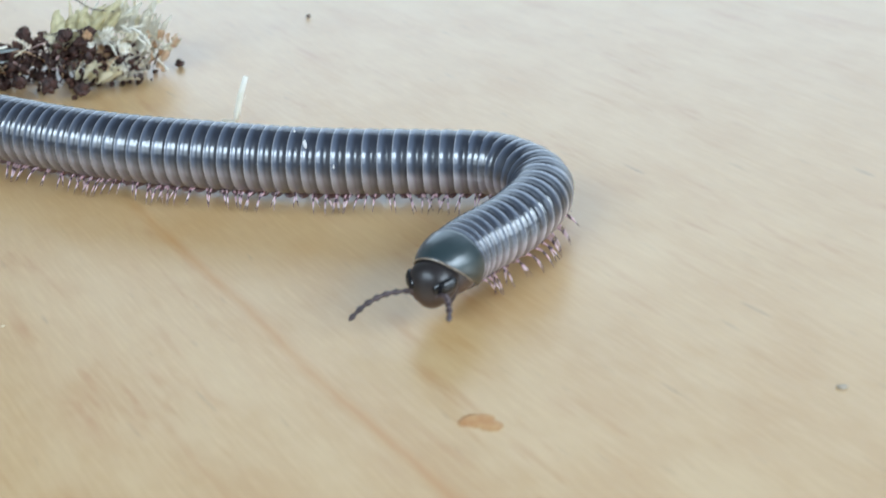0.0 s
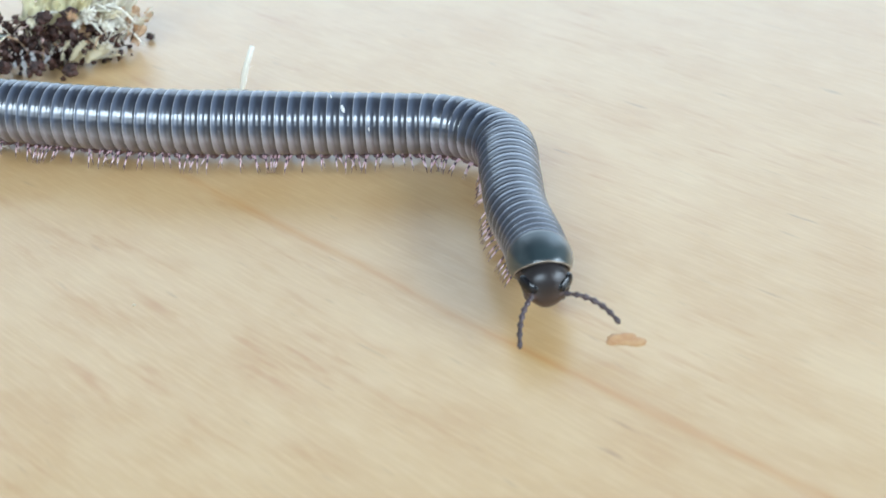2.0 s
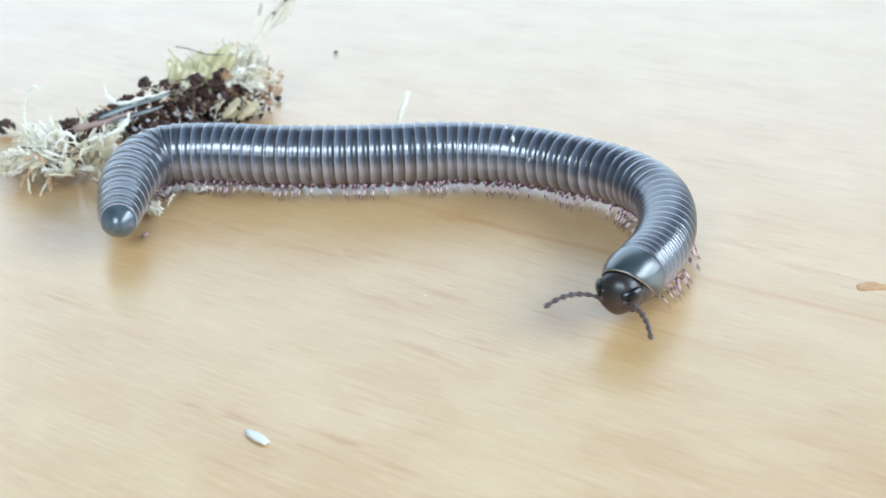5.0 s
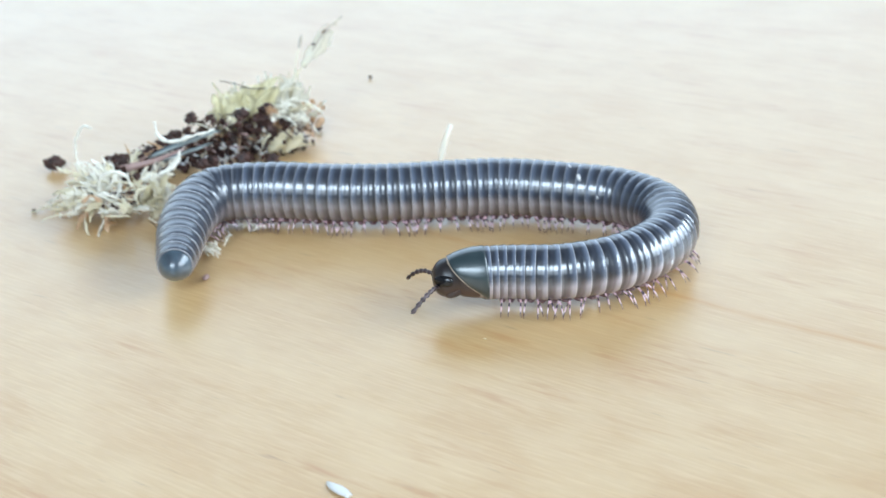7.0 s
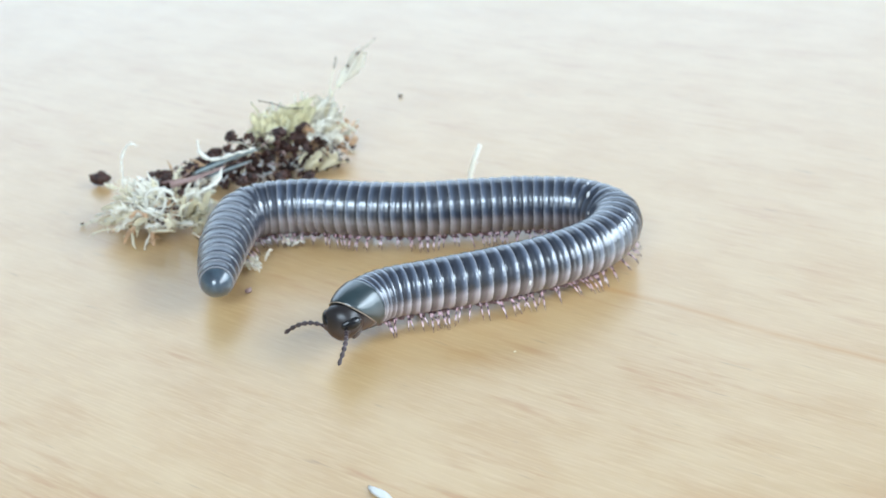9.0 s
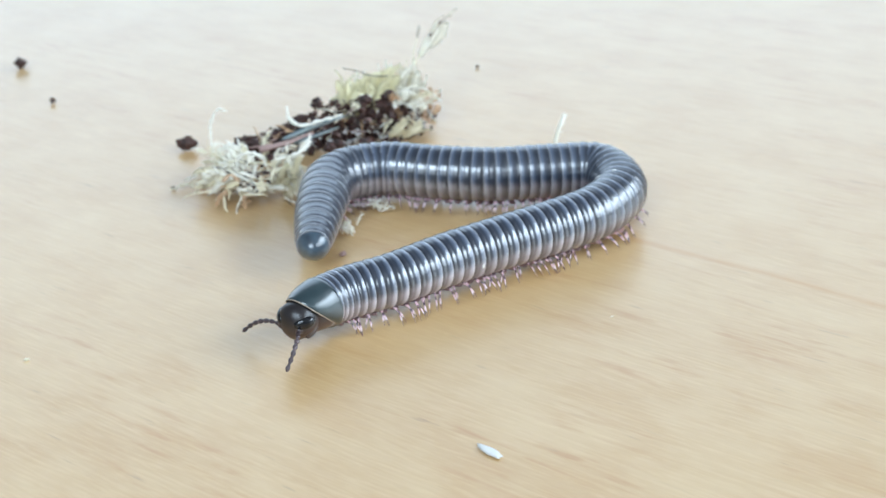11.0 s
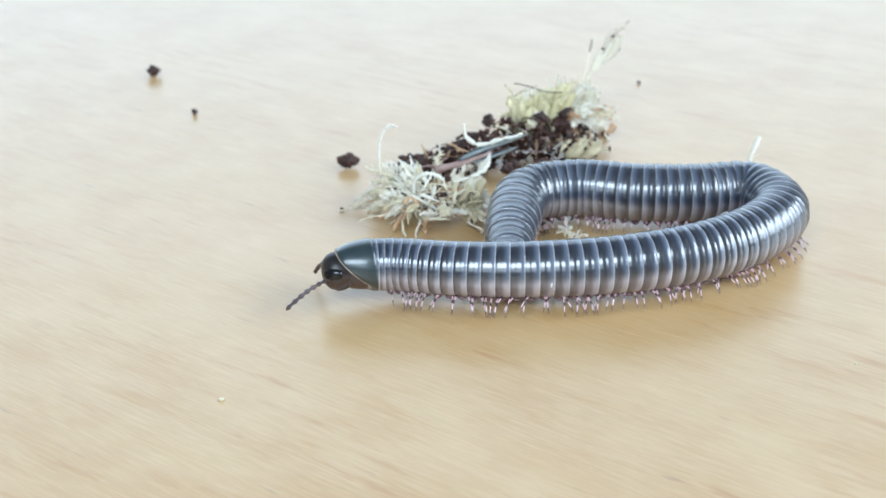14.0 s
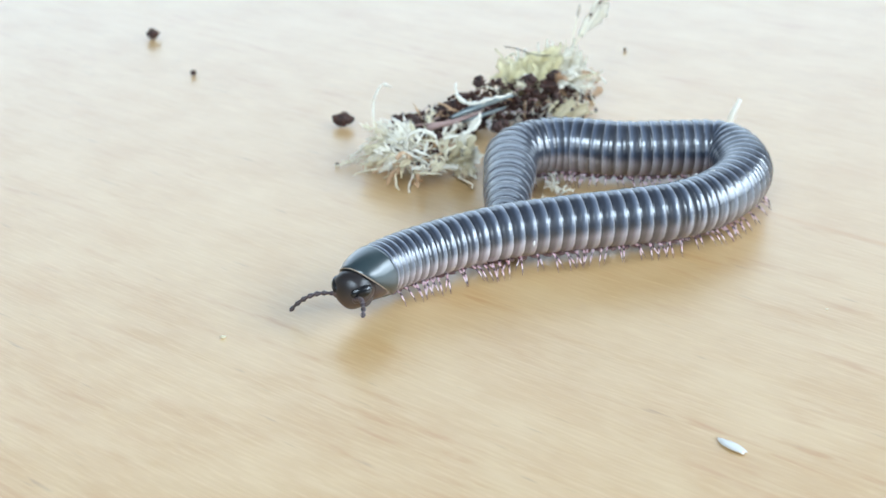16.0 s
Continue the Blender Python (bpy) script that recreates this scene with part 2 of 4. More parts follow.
RESIN = glossy("resin", (0.44, 0.20, 0.07), (0.53, 0.30, 0.125), 0.35, 900.0, 0.5)
DUST = glossy("dust", (0.34, 0.28, 0.22), (0.46, 0.39, 0.31), 0.7, 900.0)
PINKISH = plant("pink_shred", (0.58, 0.42, 0.39), (0.46, 0.31, 0.28))
# unseen walls and ceiling, toned dark so little reflects in the animal's skin
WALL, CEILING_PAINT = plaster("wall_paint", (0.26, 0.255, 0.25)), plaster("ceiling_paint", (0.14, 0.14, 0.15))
FLOORING = plaster("floor_cover", (0.35, 0.28, 0.20))

# ---- building helpers ----


def mesh(name, bm, material, smooth=True):
    data = bpy.data.meshes.new(name)
    if smooth:
        for f in bm.faces:
            f.smooth = True
    bm.to_mesh(data)
    bm.free()
    data.materials.append(material)
    return data


def part(name, bm, material, parent=None, label="", smooth=True):
    """One mesh object, under a thing or a part."""
    data = bm if isinstance(bm, bpy.types.Mesh) else mesh(name, bm, material, smooth)
    ob = new(name, data)
    ob.parent = parent
    return tagged(ob, label)


def box(bm, x0, y0, z0, x1, y1, z1):
    m = Matrix.LocRotScale(((x0 + x1) / 2, (y0 + y1) / 2, (z0 + z1) / 2), None, (x1 - x0, y1 - y0, z1 - z0))
    return bmesh.ops.create_cube(bm, size=1, matrix=m)["verts"]


def lathe(bm, profile, sides, close_ends=False):
    """A surface of revolution about x, from (x, radius) pairs."""
    rows = [[bm.verts.new((x, r * math.sin(2 * math.pi * k / sides), r * math.cos(2 * math.pi * k / sides))) for k in range(sides)] for x, r in profile]
    for a, b in zip(rows, rows[1:]):
        for k in range(sides):
            bm.faces.new((a[k], a[(k + 1) % sides], b[(k + 1) % sides], b[k]))
    if close_ends:
        bm.faces.new(list(reversed(rows[0])))
        bm.faces.new(rows[-1])
    bmesh.ops.recalc_face_normals(bm, faces=bm.faces)
    return rows


def tube(bm, points, radii, sides=6):
    """A round rod along points, closed at both ends."""
    points = [Vector(p) for p in points]
    side = None
    rows = []
    for i, p in enumerate(points):
        d = (points[min(i + 1, len(points) - 1)] - points[max(i - 1, 0)]).normalized()
        if side is None:
            side = d.orthogonal().normalized()
        side = (side - d * side.dot(d)).normalized()
        up = d.cross(side)
        rows.append([bm.verts.new(p + radii[i] * (side * math.cos(2 * math.pi * k / sides) + up * math.sin(2 * math.pi * k / sides))) for k in range(sides)])
    for a, b in zip(rows, rows[1:]):
        for k in range(sides):
            bm.faces.new((a[k], a[(k + 1) % sides], b[(k + 1) % sides], b[k]))
    bm.faces.new(list(reversed(rows[0])))
    bm.faces.new(rows[-1])


def bend(a, b, c, n):
    """Points on a smooth arc from a past b to c."""
    a, b, c = Vector(a), Vector(b), Vector(c)
    return [a * (1 - u) ** 2 + b * 2 * u * (1 - u) + c * u * u for u in (k / (n - 1) for k in range(n))]


rng = random.Random(7)

# ---- the room ----


def wall_with_window(name, along, at, thick, lo, hi, w0, w1, h0, h1):
    """A wall on one side of the room with one window opening."""
    bm = bmesh.new()
    for a0, a1, b0, b1 in ((lo, w0, FLOOR, CEILING), (w1, hi, FLOOR, CEILING), (w0, w1, FLOOR, h0), (w0, w1, h1, CEILING)):
        if along == "x":
            box(bm, a0, min(at, at + thick), b0, a1, max(at, at + thick), b1)
        else:
            box(bm, min(at, at + thick), a0, b0, max(at, at + thick), a1, b1)
    return tagged(part(name, bm, WALL, smooth=False), "plain grey painted wall with a window opening", "wall", kind="structure")


def room():
    wall_with_window("wall_north", "x", NORTH, 0.2, WEST, EAST, -1.6, 1.0, -0.01, 1.65)
    wall_with_window("wall_south", "x", SOUTH, -0.2, WEST, EAST, -1.05, 0.13, 0.35, 1.58)
    wall_with_window("wall_east", "y", EAST, 0.2, SOUTH - 0.2, NORTH + 0.2, -1.27, 0.8, 0.25, 1.62)
    bm = bmesh.new()
    box(bm, WEST - 0.2, SOUTH - 0.2, FLOOR, WEST, NORTH + 0.2, CEILING)
    tagged(part("wall_west", bm, WALL, smooth=False), "plain grey painted wall of the room", "wall", kind="structure")
    bm = bmesh.new()
    box(bm, WEST - 0.2, SOUTH - 0.2, FLOOR - 0.1, EAST + 0.2, NORTH + 0.2, FLOOR)
    tagged(part("floor", bm, FLOORING, smooth=False), "plain brown floor of the room", "floor", kind="structure")
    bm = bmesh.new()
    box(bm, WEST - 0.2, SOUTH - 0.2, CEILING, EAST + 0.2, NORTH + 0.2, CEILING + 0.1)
    tagged(part("ceiling", bm, CEILING_PAINT, smooth=False), "plain unseen ceiling of the room, toned dark to dim its reflection", "ceiling", kind="structure")


def table():
    top = tagged(new("table"), "pale lacquered birch table with diagonal grain", "table")
    top.location = (0, 0.05, FLOOR)
    bm = bmesh.new()
    box(bm, -0.6, -0.45, -FLOOR - 0.026, 0.6, 0.45, -FLOOR)
    bmesh.ops.bevel(bm, geom=bm.edges[:], offset=0.003, segments=2, affect="EDGES")
    board = part("tabletop", bm, WOOD, top, smooth=False)
    # the mesh stays centred on the world's origin, so the grain has its true place
    board.data.transform(Matrix.Translation((0, 0.05, FLOOR)))
    board.location = (0, -0.05, -FLOOR)
    bm = bmesh.new()
    box(bm, -0.025, -0.025, 0, 0.025, 0.025, -FLOOR - 0.026)
    bmesh.ops.bevel(bm, geom=bm.edges[:], offset=0.003, segments=1, affect="EDGES")
    data = mesh("leg", bm, WOOD, False)
    for x in (-0.55, 0.55):
        for y in (-0.4, 0.4):
            part("leg", data, None, top).location = (x, y, 0)


room()
table()

# ---- the millipede ----
FIRST, BODY_LENGTH = 7.3, 147.0              # mm from the face to the first ring, and to the tail


def girth(s):
    """How thick the body is, s mm behind the face, as a share of RADIUS."""
    g = float(np.interp(s, (0, 8, 20, 45, 75, 115, 124, 131, 137, 140.5, 143), (0.87, 0.87, 0.902, 0.97, 1.055, 1.05, 1.0, 0.915, 0.79, 0.68, 0.57)))
    return g


def clearance(s):
    """The gap between belly and table."""
    return float(np.interp(s, (0, 30, 60), (1.72, 1.62, 1.28))) * MM


def axis(s):
    """Height of the body's axis over the table."""
    return RADIUS * girth(min(s, 134)) + clearance(s)


def ring_layout():
    """(mm behind the face, length share) of every ring: short behind the head, stretched towards the tail."""
    out, s = [], FIRST
    while s < BODY_LENGTH - 5.2:
        gap = float(np.interp(s, (6, 10, 14, 18, 24, 45, 58, 70, 110, 118, 122, 134, 139, 143), (1.02, 1.26, 1.52, 1.75, 1.95, 1.96, 1.84, 1.74, 1.74, 1.95, 2.45, 2.5, 2.0, 1.5)))
        out.append((s, gap / 2))
        s += gap
    return out


def leg_reach(s):
    """How far the legs stretch out, s mm behind the face."""
    return float(np.interp(s, (0, 12, 20, 36, 50, 75, 104, 112, 122), (0.85, 0.92, 1.08, 1.06, 0.98, 1.1, 1.05, 0.92, 0.85)))


def ring_mesh(taper=0.0, skin=None):
    """A ring with a low front bulge, a waist, a high rear bulge and a thin flared lip."""
    p, r = RING_PITCH, RADIUS
    bm = bmesh.new()
    lathe(bm, [(x * p, k * r * (1 + taper * x)) for x, k in ((0.98, 0.915), (0.90, 0.930), (0.72, 0.938), (0.57, 0.945), (0.49, 0.955), (0.41, 0.969), (0.33, 0.979), (0.25, 0.9845), (0.17, 0.9855), (0.11, 0.9835),
                                                            (0.06, 0.9840), (0.0, 0.9895), (-0.07, 0.9965), (-0.15, 1.0015), (-0.23, 1.0030), (-0.31, 1.0000), (-0.38, 0.9925), (-0.425, 0.986), (-0.455, 0.9875),
                                                            (-0.485, 0.991), (-0.505, 0.985), (-0.512, 0.970), (-0.510, 0.940), (-0.50, 0.905))], 48)
    return mesh("ring", bm, skin or RING)


def leg_mesh(side):
    bm = bmesh.new()
    pts = [(0, 0, 0), (0, 0.9, 0.12), (0, 1.45, 0.16), (0, 1.6, 0.14), (0, 2.6, -0.10), (0, 2.95, -0.25), (0, 3.1, -0.32), (0, 3.8, -0.85), (0, 4.0, -1.02), (0, 4.35, -1.4), (0, 4.62, -1.72)]
    rad = [0.24, 0.20, 0.16, 0.14, 0.125, 0.09, 0.125, 0.095, 0.075, 0.055, 0.025]
    tube(bm, [(x * MM, side * y * 0.73 * MM, z * MM) for x, y, z in pts], [k * MM for k in rad])
    bmesh.ops.recalc_face_normals(bm, faces=bm.faces)
    return mesh("leg", bm, LEG)


def head_mesh():
    """A rounded capsule, flatter in front, that narrows to a blunt lip below."""
    bm = bmesh.new()
    bmesh.ops.create_uvsphere(bm, u_segments=40, v_segments=28, radius=1)
    for v in bm.verts:
        x, y, z = v.co
        low = max(0.0, -z)
        f = max(0.0, x)
        v.co = Vector((x * (2.4 if x > 0 else 3.6) - 0.2 * f * f + 0.2 * low * f, y * (2.75 - 1.10 * low ** 1.8), z * 2.75)) * MM
        if v.co.z < -2.4 * MM:
            v.co.z = -2.4 * MM + 0.3 * (v.co.z + 2.4 * MM)
    return bm


def collum_mesh():
    """The big shield behind the head, open below, thick at its edge."""
    bm = bmesh.new()
    na, nx = 40, 12
    grid = []
    for shell in (1.0, 0.93):
        rows = []
        for i in range(na + 1):
            a = radians(-132 + 264 * i / na)
            side = abs(math.sin(a / 2))
            front = 2.7 - 5.7 * side ** 2.6
            row = []
            for j in range(nx + 1):
                x = -2.4 + (front + 2.4) * j / nx
                q = j / nx
                r = 3.78 * math.sqrt(1 - (0.66 - 0.16 * side ** 2) ** 2 * q ** 2.4) * shell
                row.append(bm.verts.new((x * MM, r * math.sin(a) * MM, r * math.cos(a) * MM)))
            rows.append(row)
        grid.append(rows)
    outer, inner = grid
    for i in range(na):
        for j in range(nx):
            bm.faces.new((outer[i][j], outer[i + 1][j], outer[i + 1][j + 1], outer[i][j + 1]))
            bm.faces.new((inner[i][j], inner[i][j + 1], inner[i + 1][j + 1], inner[i + 1][j]))
        for j in (0, nx):
            bm.faces.new((outer[i][j], inner[i][j], inner[i + 1][j], outer[i + 1][j]))
    for i in (0, na):
        for j in range(nx):
            bm.faces.new((outer[i][j], outer[i][j + 1], inner[i][j + 1], inner[i][j]))
    bmesh.ops.recalc_face_normals(bm, faces=bm.faces)
    edge = [row[nx].co.copy() for row in outer]
    return bm, edge


def feeler_mesh(side):
    """Seven club-shaped joints in a slight arc, 7.4 mm long."""
    bm = bmesh.new()
    chain = bend((0, 0, 0), (3.7 * MM, side * 1.1 * MM, 1.6 * MM), (7.4 * MM, 0, 0), 43)
    joint = (0.55, 0.62, 0.78, 0.98, 1.0, 0.72)
    tube(bm, chain, [(0.30 + 0.07 * math.sin(k / 14)) * joint[k % 6] * (0.6 if k == 42 else 1) * MM for k in range(43)], 8)
    bmesh.ops.recalc_face_normals(bm, faces=bm.faces)
    return mesh("antenna", bm, FEELER)


FEELER_AT = ((1.65, 1.5, -0.1), (1.65, -1.5, -0.1))


def blob(bm, m, amount, scale, detail=2):
    """A rough lump."""
    seed = Vector((rng.uniform(-9, 9), rng.uniform(-9, 9), rng.uniform(-9, 9)))
    made = bmesh.ops.create_icosphere(bm, subdivisions=detail, radius=1)["verts"]
    for v in made:
        v.co = m @ (v.co * (1 + amount * noise.noise(v.co * scale + seed) + 0.5 * amount * noise.noise(v.co * scale * 2.7 + seed)))


def millipede():
    body = tagged(new("millipede"), "slate-grey glossy millipede with pink legs crawling on the table", "millipede")
    collum_bm, edge = collum_mesh()
    collum = part("collum", collum_bm, COLLUM, body, "smooth dark green-grey neck shield")
    bm = bmesh.new()
    tube(bm, edge, [0.085 * MM] * len(edge), 6)
    part("collum_rim", bm, RIM, collum, "pale tan front edge")
    bm = bmesh.new()
    lathe(bm, [(x * MM, k * MM) for x, k in ((2.6, 1.2), (2.0, 2.2), (1.0, 2.8), (-0.6, 3.2), (-2.2, 3.3), (-2.6, 3.0))], 32, True)
    part("neck", bm, FACE, collum, "dark brown throat below the shield")
    head = part("head", head_mesh(), FACE, body, "glossy dark brown head")
    for side in (1, -1):
        bm = bmesh.new()
        blob(bm, Matrix.LocRotScale((0.75 * MM, side * 1.98 * MM, 0.75 * MM), Euler((side * 0.25, 0, side * -0.62)), (1.5 * MM, 0.66 * MM, 0.88 * MM)), 0.02, 1.0, 3)
        part("eye", bm, EYE, head, "black eye patch")
        bm = bmesh.new()
        blob(bm, Matrix.LocRotScale((-0.4 * MM, side * 1.85 * MM, -1.2 * MM), Euler((0, 0.3, 0)), (1.4 * MM, 0.60 * MM, 0.8 * MM)), 0.06, 1.2, 3)
        part("jaw", bm, JAW, head, "brown cheek of the jaw")
        bm = bmesh.new()
        blob(bm, Matrix.LocRotScale((1.45 * MM, side * 1.5 * MM, -0.1 * MM), Euler((0, 0, side * 0.6)), (0.62 * MM, 0.62 * MM, 0.62 * MM)), 0.04, 1.2, 3)
        part("antenna_socket", bm, JAW, head, "rounded brown socket of the antenna")
    feelers = []
    for side, at in zip((1, -1), FEELER_AT):
        f = part("antenna", feeler_mesh(side), None, head, "thin dark beaded antenna")
        f.location = Vector(at) * MM
        feelers.append(f)
    shells, tail_shell, leg_left, leg_right = [ring_mesh(0.0, k) for k in (LIT_NECK_RING, LIT_FORE_RING, RING)], [ring_mesh(k, SHADED_TAIL_RING) for k in (0.008, 0.032, 0.055, 0.085)], leg_mesh(1), leg_mesh(-1)
    bm = bmesh.new()
    blob(bm, Matrix.LocRotScale((0, 0, -4.25 * MM), None, (0.96 * MM, 1.7 * MM, 0.62 * MM)), 0.12, 1.6, 2)
    belly = mesh("belly_plate", bm, BELLY)
    rings, legs = [], []
    layout = ring_layout()
    for i, (s, share) in enumerate(layout):
        g = girth(s)
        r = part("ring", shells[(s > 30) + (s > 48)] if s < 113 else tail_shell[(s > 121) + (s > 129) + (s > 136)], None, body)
        r.scale = (share, g, g)
        rings.append((r, s))
        if i < 2 or i > len(layout) - 7:
            continue
        part("belly_plate", belly, None, r)
        for row in ((0.25, -0.25) if i > 4 else (0.0,)):
            for side, data in ((1, leg_left), (-1, leg_right)):
                leg = part("leg", data, None, r)
                leg.scale = (1 / share, leg_reach(s) / g, 1 / g)
                legs.append((leg, i, s, row, side))
    bm = bmesh.new()
    lathe(bm, [(x * MM, k * 0.95 * MM) for x, k in ((2.2, 2.3), (1.2, 2.66), (0.3, 2.72), (-0.5, 2.60), (-1.2, 2.30), (-1.8, 1.86), (-2.35, 1.30), (-2.75, 0.70), (-2.9, 0.25))], 36, True)
    telson = part("telson", bm, TELSON, body, "smooth blunt blue-grey tail end")
    # pale shreds that stick to the skin
    for along, angle, size in ((60.6, -38, 1.0), (56.6, -75, 0.5), (62.6, -8, 0.6), (31.8, 98, 0.7)):
        bm = bmesh.new()
        blob(bm, Matrix.LocRotScale((0, 0, 0), None, (0.26 * MM * size, 0.62 * MM * size, 0.12 * MM)), 0.3, 1.5)
        spot = part("skin_shred", bm, FLAKE, min(rings, key=lambda q: abs(q[1] - along))[0], "small white shred stuck to the skin")
        a = radians(angle)
        spot.matrix_basis = Matrix.Translation((-0.5 * MM, 4.22 * MM * math.sin(a), 4.22 * MM * math.cos(a))) @ Euler((-a, 0, 0.5)).to_matrix().to_4x4()
    return body, head, collum, rings, telson, legs, feelers


MILLIPEDE, HEAD, COLLUM_PART, RING_PARTS, TELSON_PART, LEGS, FEELERS = millipede()

# ---- moss, soil and crumbs ----


def grain_blob(bm, at, q):
    """One small angular soil grain."""
    seed = Vector((rng.uniform(-9, 9), rng.uniform(-9, 9), rng.uniform(-9, 9)))
    turn = Euler((rng.uniform(0, 6), rng.uniform(0, 6), rng.uniform(0, 6))).to_matrix()
    shape = Vector((q, q * rng.uniform(0.4, 0.9), q * rng.uniform(0.35, 0.75)))
    for v in bmesh.ops.create_icosphere(bm, subdivisions=2, radius=1)["verts"]:
        k = 1 + 0.55 * noise.noise(v.co * 1.9 + seed) + 0.35 * noise.noise(v.co * 4.1 + seed)
        v.co = Vector(at) + turn @ Vector((v.co.x * shape.x * k, v.co.y * shape.y * k, v.co.z * shape.z * k))


def crumb_mesh(size, fine=4):
    """A loose soil crumb baked together from small grains; it rests on z = 0."""
    bm = bmesh.new()
    seed = Vector((rng.uniform(-9, 9), rng.uniform(-9, 9), rng.uniform(-9, 9)))
    wide = Vector((rng.uniform(0.46, 0.54), rng.uniform(0.38, 0.48), rng.uniform(0.36, 0.46))) * size
    for v in bmesh.ops.create_icosphere(bm, subdivisions=fine, radius=1)["verts"]:
        p = v.co.copy()
        lump = noise.voronoi(p * 2.3 + seed)[0][0]
        k = 1.02 - 0.55 * lump * lump + 0.42 * noise.noise(p * 1.1 + seed) + 0.24 * noise.noise(p * 3.3 + seed) + 0.10 * noise.noise(p * 8 + seed)
        v.co = Vector((p.x * wide.x, p.y * wide.y, p.z * wide.z)) * k
    low = min(v.co.z for v in bm.verts)
    for v in bm.verts:
        v.co.z -= low
    return bm


def ribbon(points, width, material, parent, name="moss_ribbon", label="", fray=0.35):
    """A broad limp moss leaf with a frayed edge."""
    bm = bmesh.new()
    n = len(points)
    across = 5
    up = Vector((rng.uniform(-0.4, 0.4), rng.uniform(-0.9, -0.2), 0.8)).normalized()
    rows = []
    for i, p in enumerate(points):
        d = (points[min(i + 1, n - 1)] - points[max(i - 1, 0)]).normalized()
        side = d.cross(up).normalized()
        nor = side.cross(d)
        w = width * math.sin(math.pi * (0.12 + 0.80 * i / (n - 1))) ** 0.7
        row = []
        for j in range(across):
            v = j / (across - 1) - 0.5
            edge = 1 + (fray * rng.uniform(-1, 1) if abs(v) > 0.4 else 0)
            row.append(bm.verts.new(p + side * v * w * edge + nor * w * (0.5 * v * v + rng.uniform(-0.05, 0.05))))
        rows.append(row)
    for a, b in zip(rows, rows[1:]):
        for j in range(across - 1):
            bm.faces.new((a[j], a[j + 1], b[j + 1], b[j]))
    bmesh.ops.solidify(bm, geom=bm.faces[:], thickness=0.06 * MM)
    return part(name, bm, material, parent, label)


def frond(points, width, leaves, material, parent, name="moss_shoot", label=""):
    """A moss shoot: a thin stem wrapped in small pointed leaves."""
    bm = bmesh.new()
    n = len(points)
    tube(bm, points, [0.16 * MM * (1 - 0.6 * k / n) for k in range(n)], 5)
    for k in range(leaves):
        u = (k + rng.random()) / leaves * (n - 1.001)
        i = int(u)
        p = points[i].lerp(points[i + 1], u - i)
        d = (points[i + 1] - points[i]).normalized()
        side = d.orthogonal().normalized()
        out = Matrix.Rotation(rng.uniform(0, 6.28), 3, d) @ side
        size = width * rng.uniform(0.6, 1.15) * (0.55 + 0.45 * math.sin(math.pi * min(1, 0.15 + u / n)))
        tip = p + (out * rng.uniform(0.6, 1.0) + d * rng.uniform(0.5, 1.1)) * size
        mid = p.lerp(tip, 0.45) + out * size * 0.12
        flat = d.cross(out).normalized() * size * rng.uniform(0.10, 0.22)
        keel = mid - out * size * 0.08
        q = [bm.verts.new(c) for c in (p, mid + flat, tip, mid - flat, keel)]
        bm.faces.new((q[0], q[1], q[4]))
        bm.faces.new((q[1], q[2], q[4]))
        bm.faces.new((q[2], q[3], q[4]))
        bm.faces.new((q[3], q[0], q[4]))
    return part(name, bm, material, parent, label)


def strand(points, radius, material, parent, name="curled_strand", label=""):
    """A thin limp strand that curls, uneven like a shred of moss."""
    bm = bmesh.new()
    n = len(points)
    wob = [p + Vector((rng.gauss(0, 1), rng.gauss(0, 1), rng.gauss(0, 1))) * radius * 0.18 for p in points]
    tube(bm, wob, [radius * rng.uniform(0.55, 1.25) * (0.45 + 0.65 * math.sin(math.pi * (0.10 + 0.84 * k / n))) for k in range(n)], 7)
    return part(name, bm, material, parent, label)


def smooth_path(points, n):
    """A curve through points given in mm."""
    pts = np.array(points, float)
    knots = np.arange(len(pts), dtype=float)
    return [Vector(glide(q, knots, pts)) * MM for q in np.linspace(0, len(pts) - 1, n)]


POSTURES = []          # (seconds, antenna angles, spine points from the face to the tail, mm)


def posture(t, feelers, *spine):
    """One posture of the animal: antenna yaw and pitch (left, right) and its spine on the table."""
    POSTURES.append((t, np.array(feelers, float), np.array(spine, float)))


def glide(t, times, values):
    """Smooth interpolation in time through the values."""
    k = int(np.clip(np.searchsorted(times, t) - 1, 0, len(times) - 2))
    h = times[k + 1] - times[k]
    u = (t - times[k]) / h

    def slope(i):
        a, b = max(i - 1, 0), min(i + 1, len(times) - 1)
        return (values[b] - values[a]) / (times[b] - times[a])
    return ((2 * u ** 3 - 3 * u ** 2 + 1) * values[k] + (u ** 3 - 2 * u ** 2 + u) * h * slope(k)
            + (-2 * u ** 3 + 3 * u ** 2) * values[k + 1] + (u ** 3 - u ** 2) * h * slope(k + 1))


def dense(points, n=300):
    """A smooth curve through the spine points, evenly spaced along its length."""
    q = np.linspace(0, len(points) - 1, n)
    knots = np.arange(len(points), dtype=float)
    c = np.array([glide(v, knots, points) for v in q])
    s = np.concatenate([[0], np.cumsum(np.linalg.norm(np.diff(c, axis=0), axis=1))])
    e = np.linspace(0, s[-1], n)
    return np.stack([np.interp(e, s, c[:, k]) for k in (0, 1)], 1)


def spine_at(t):
    times = np.array([p[0] for p in POSTURES])
    return dense(glide(t, times, np.array([p[2] for p in POSTURES])))


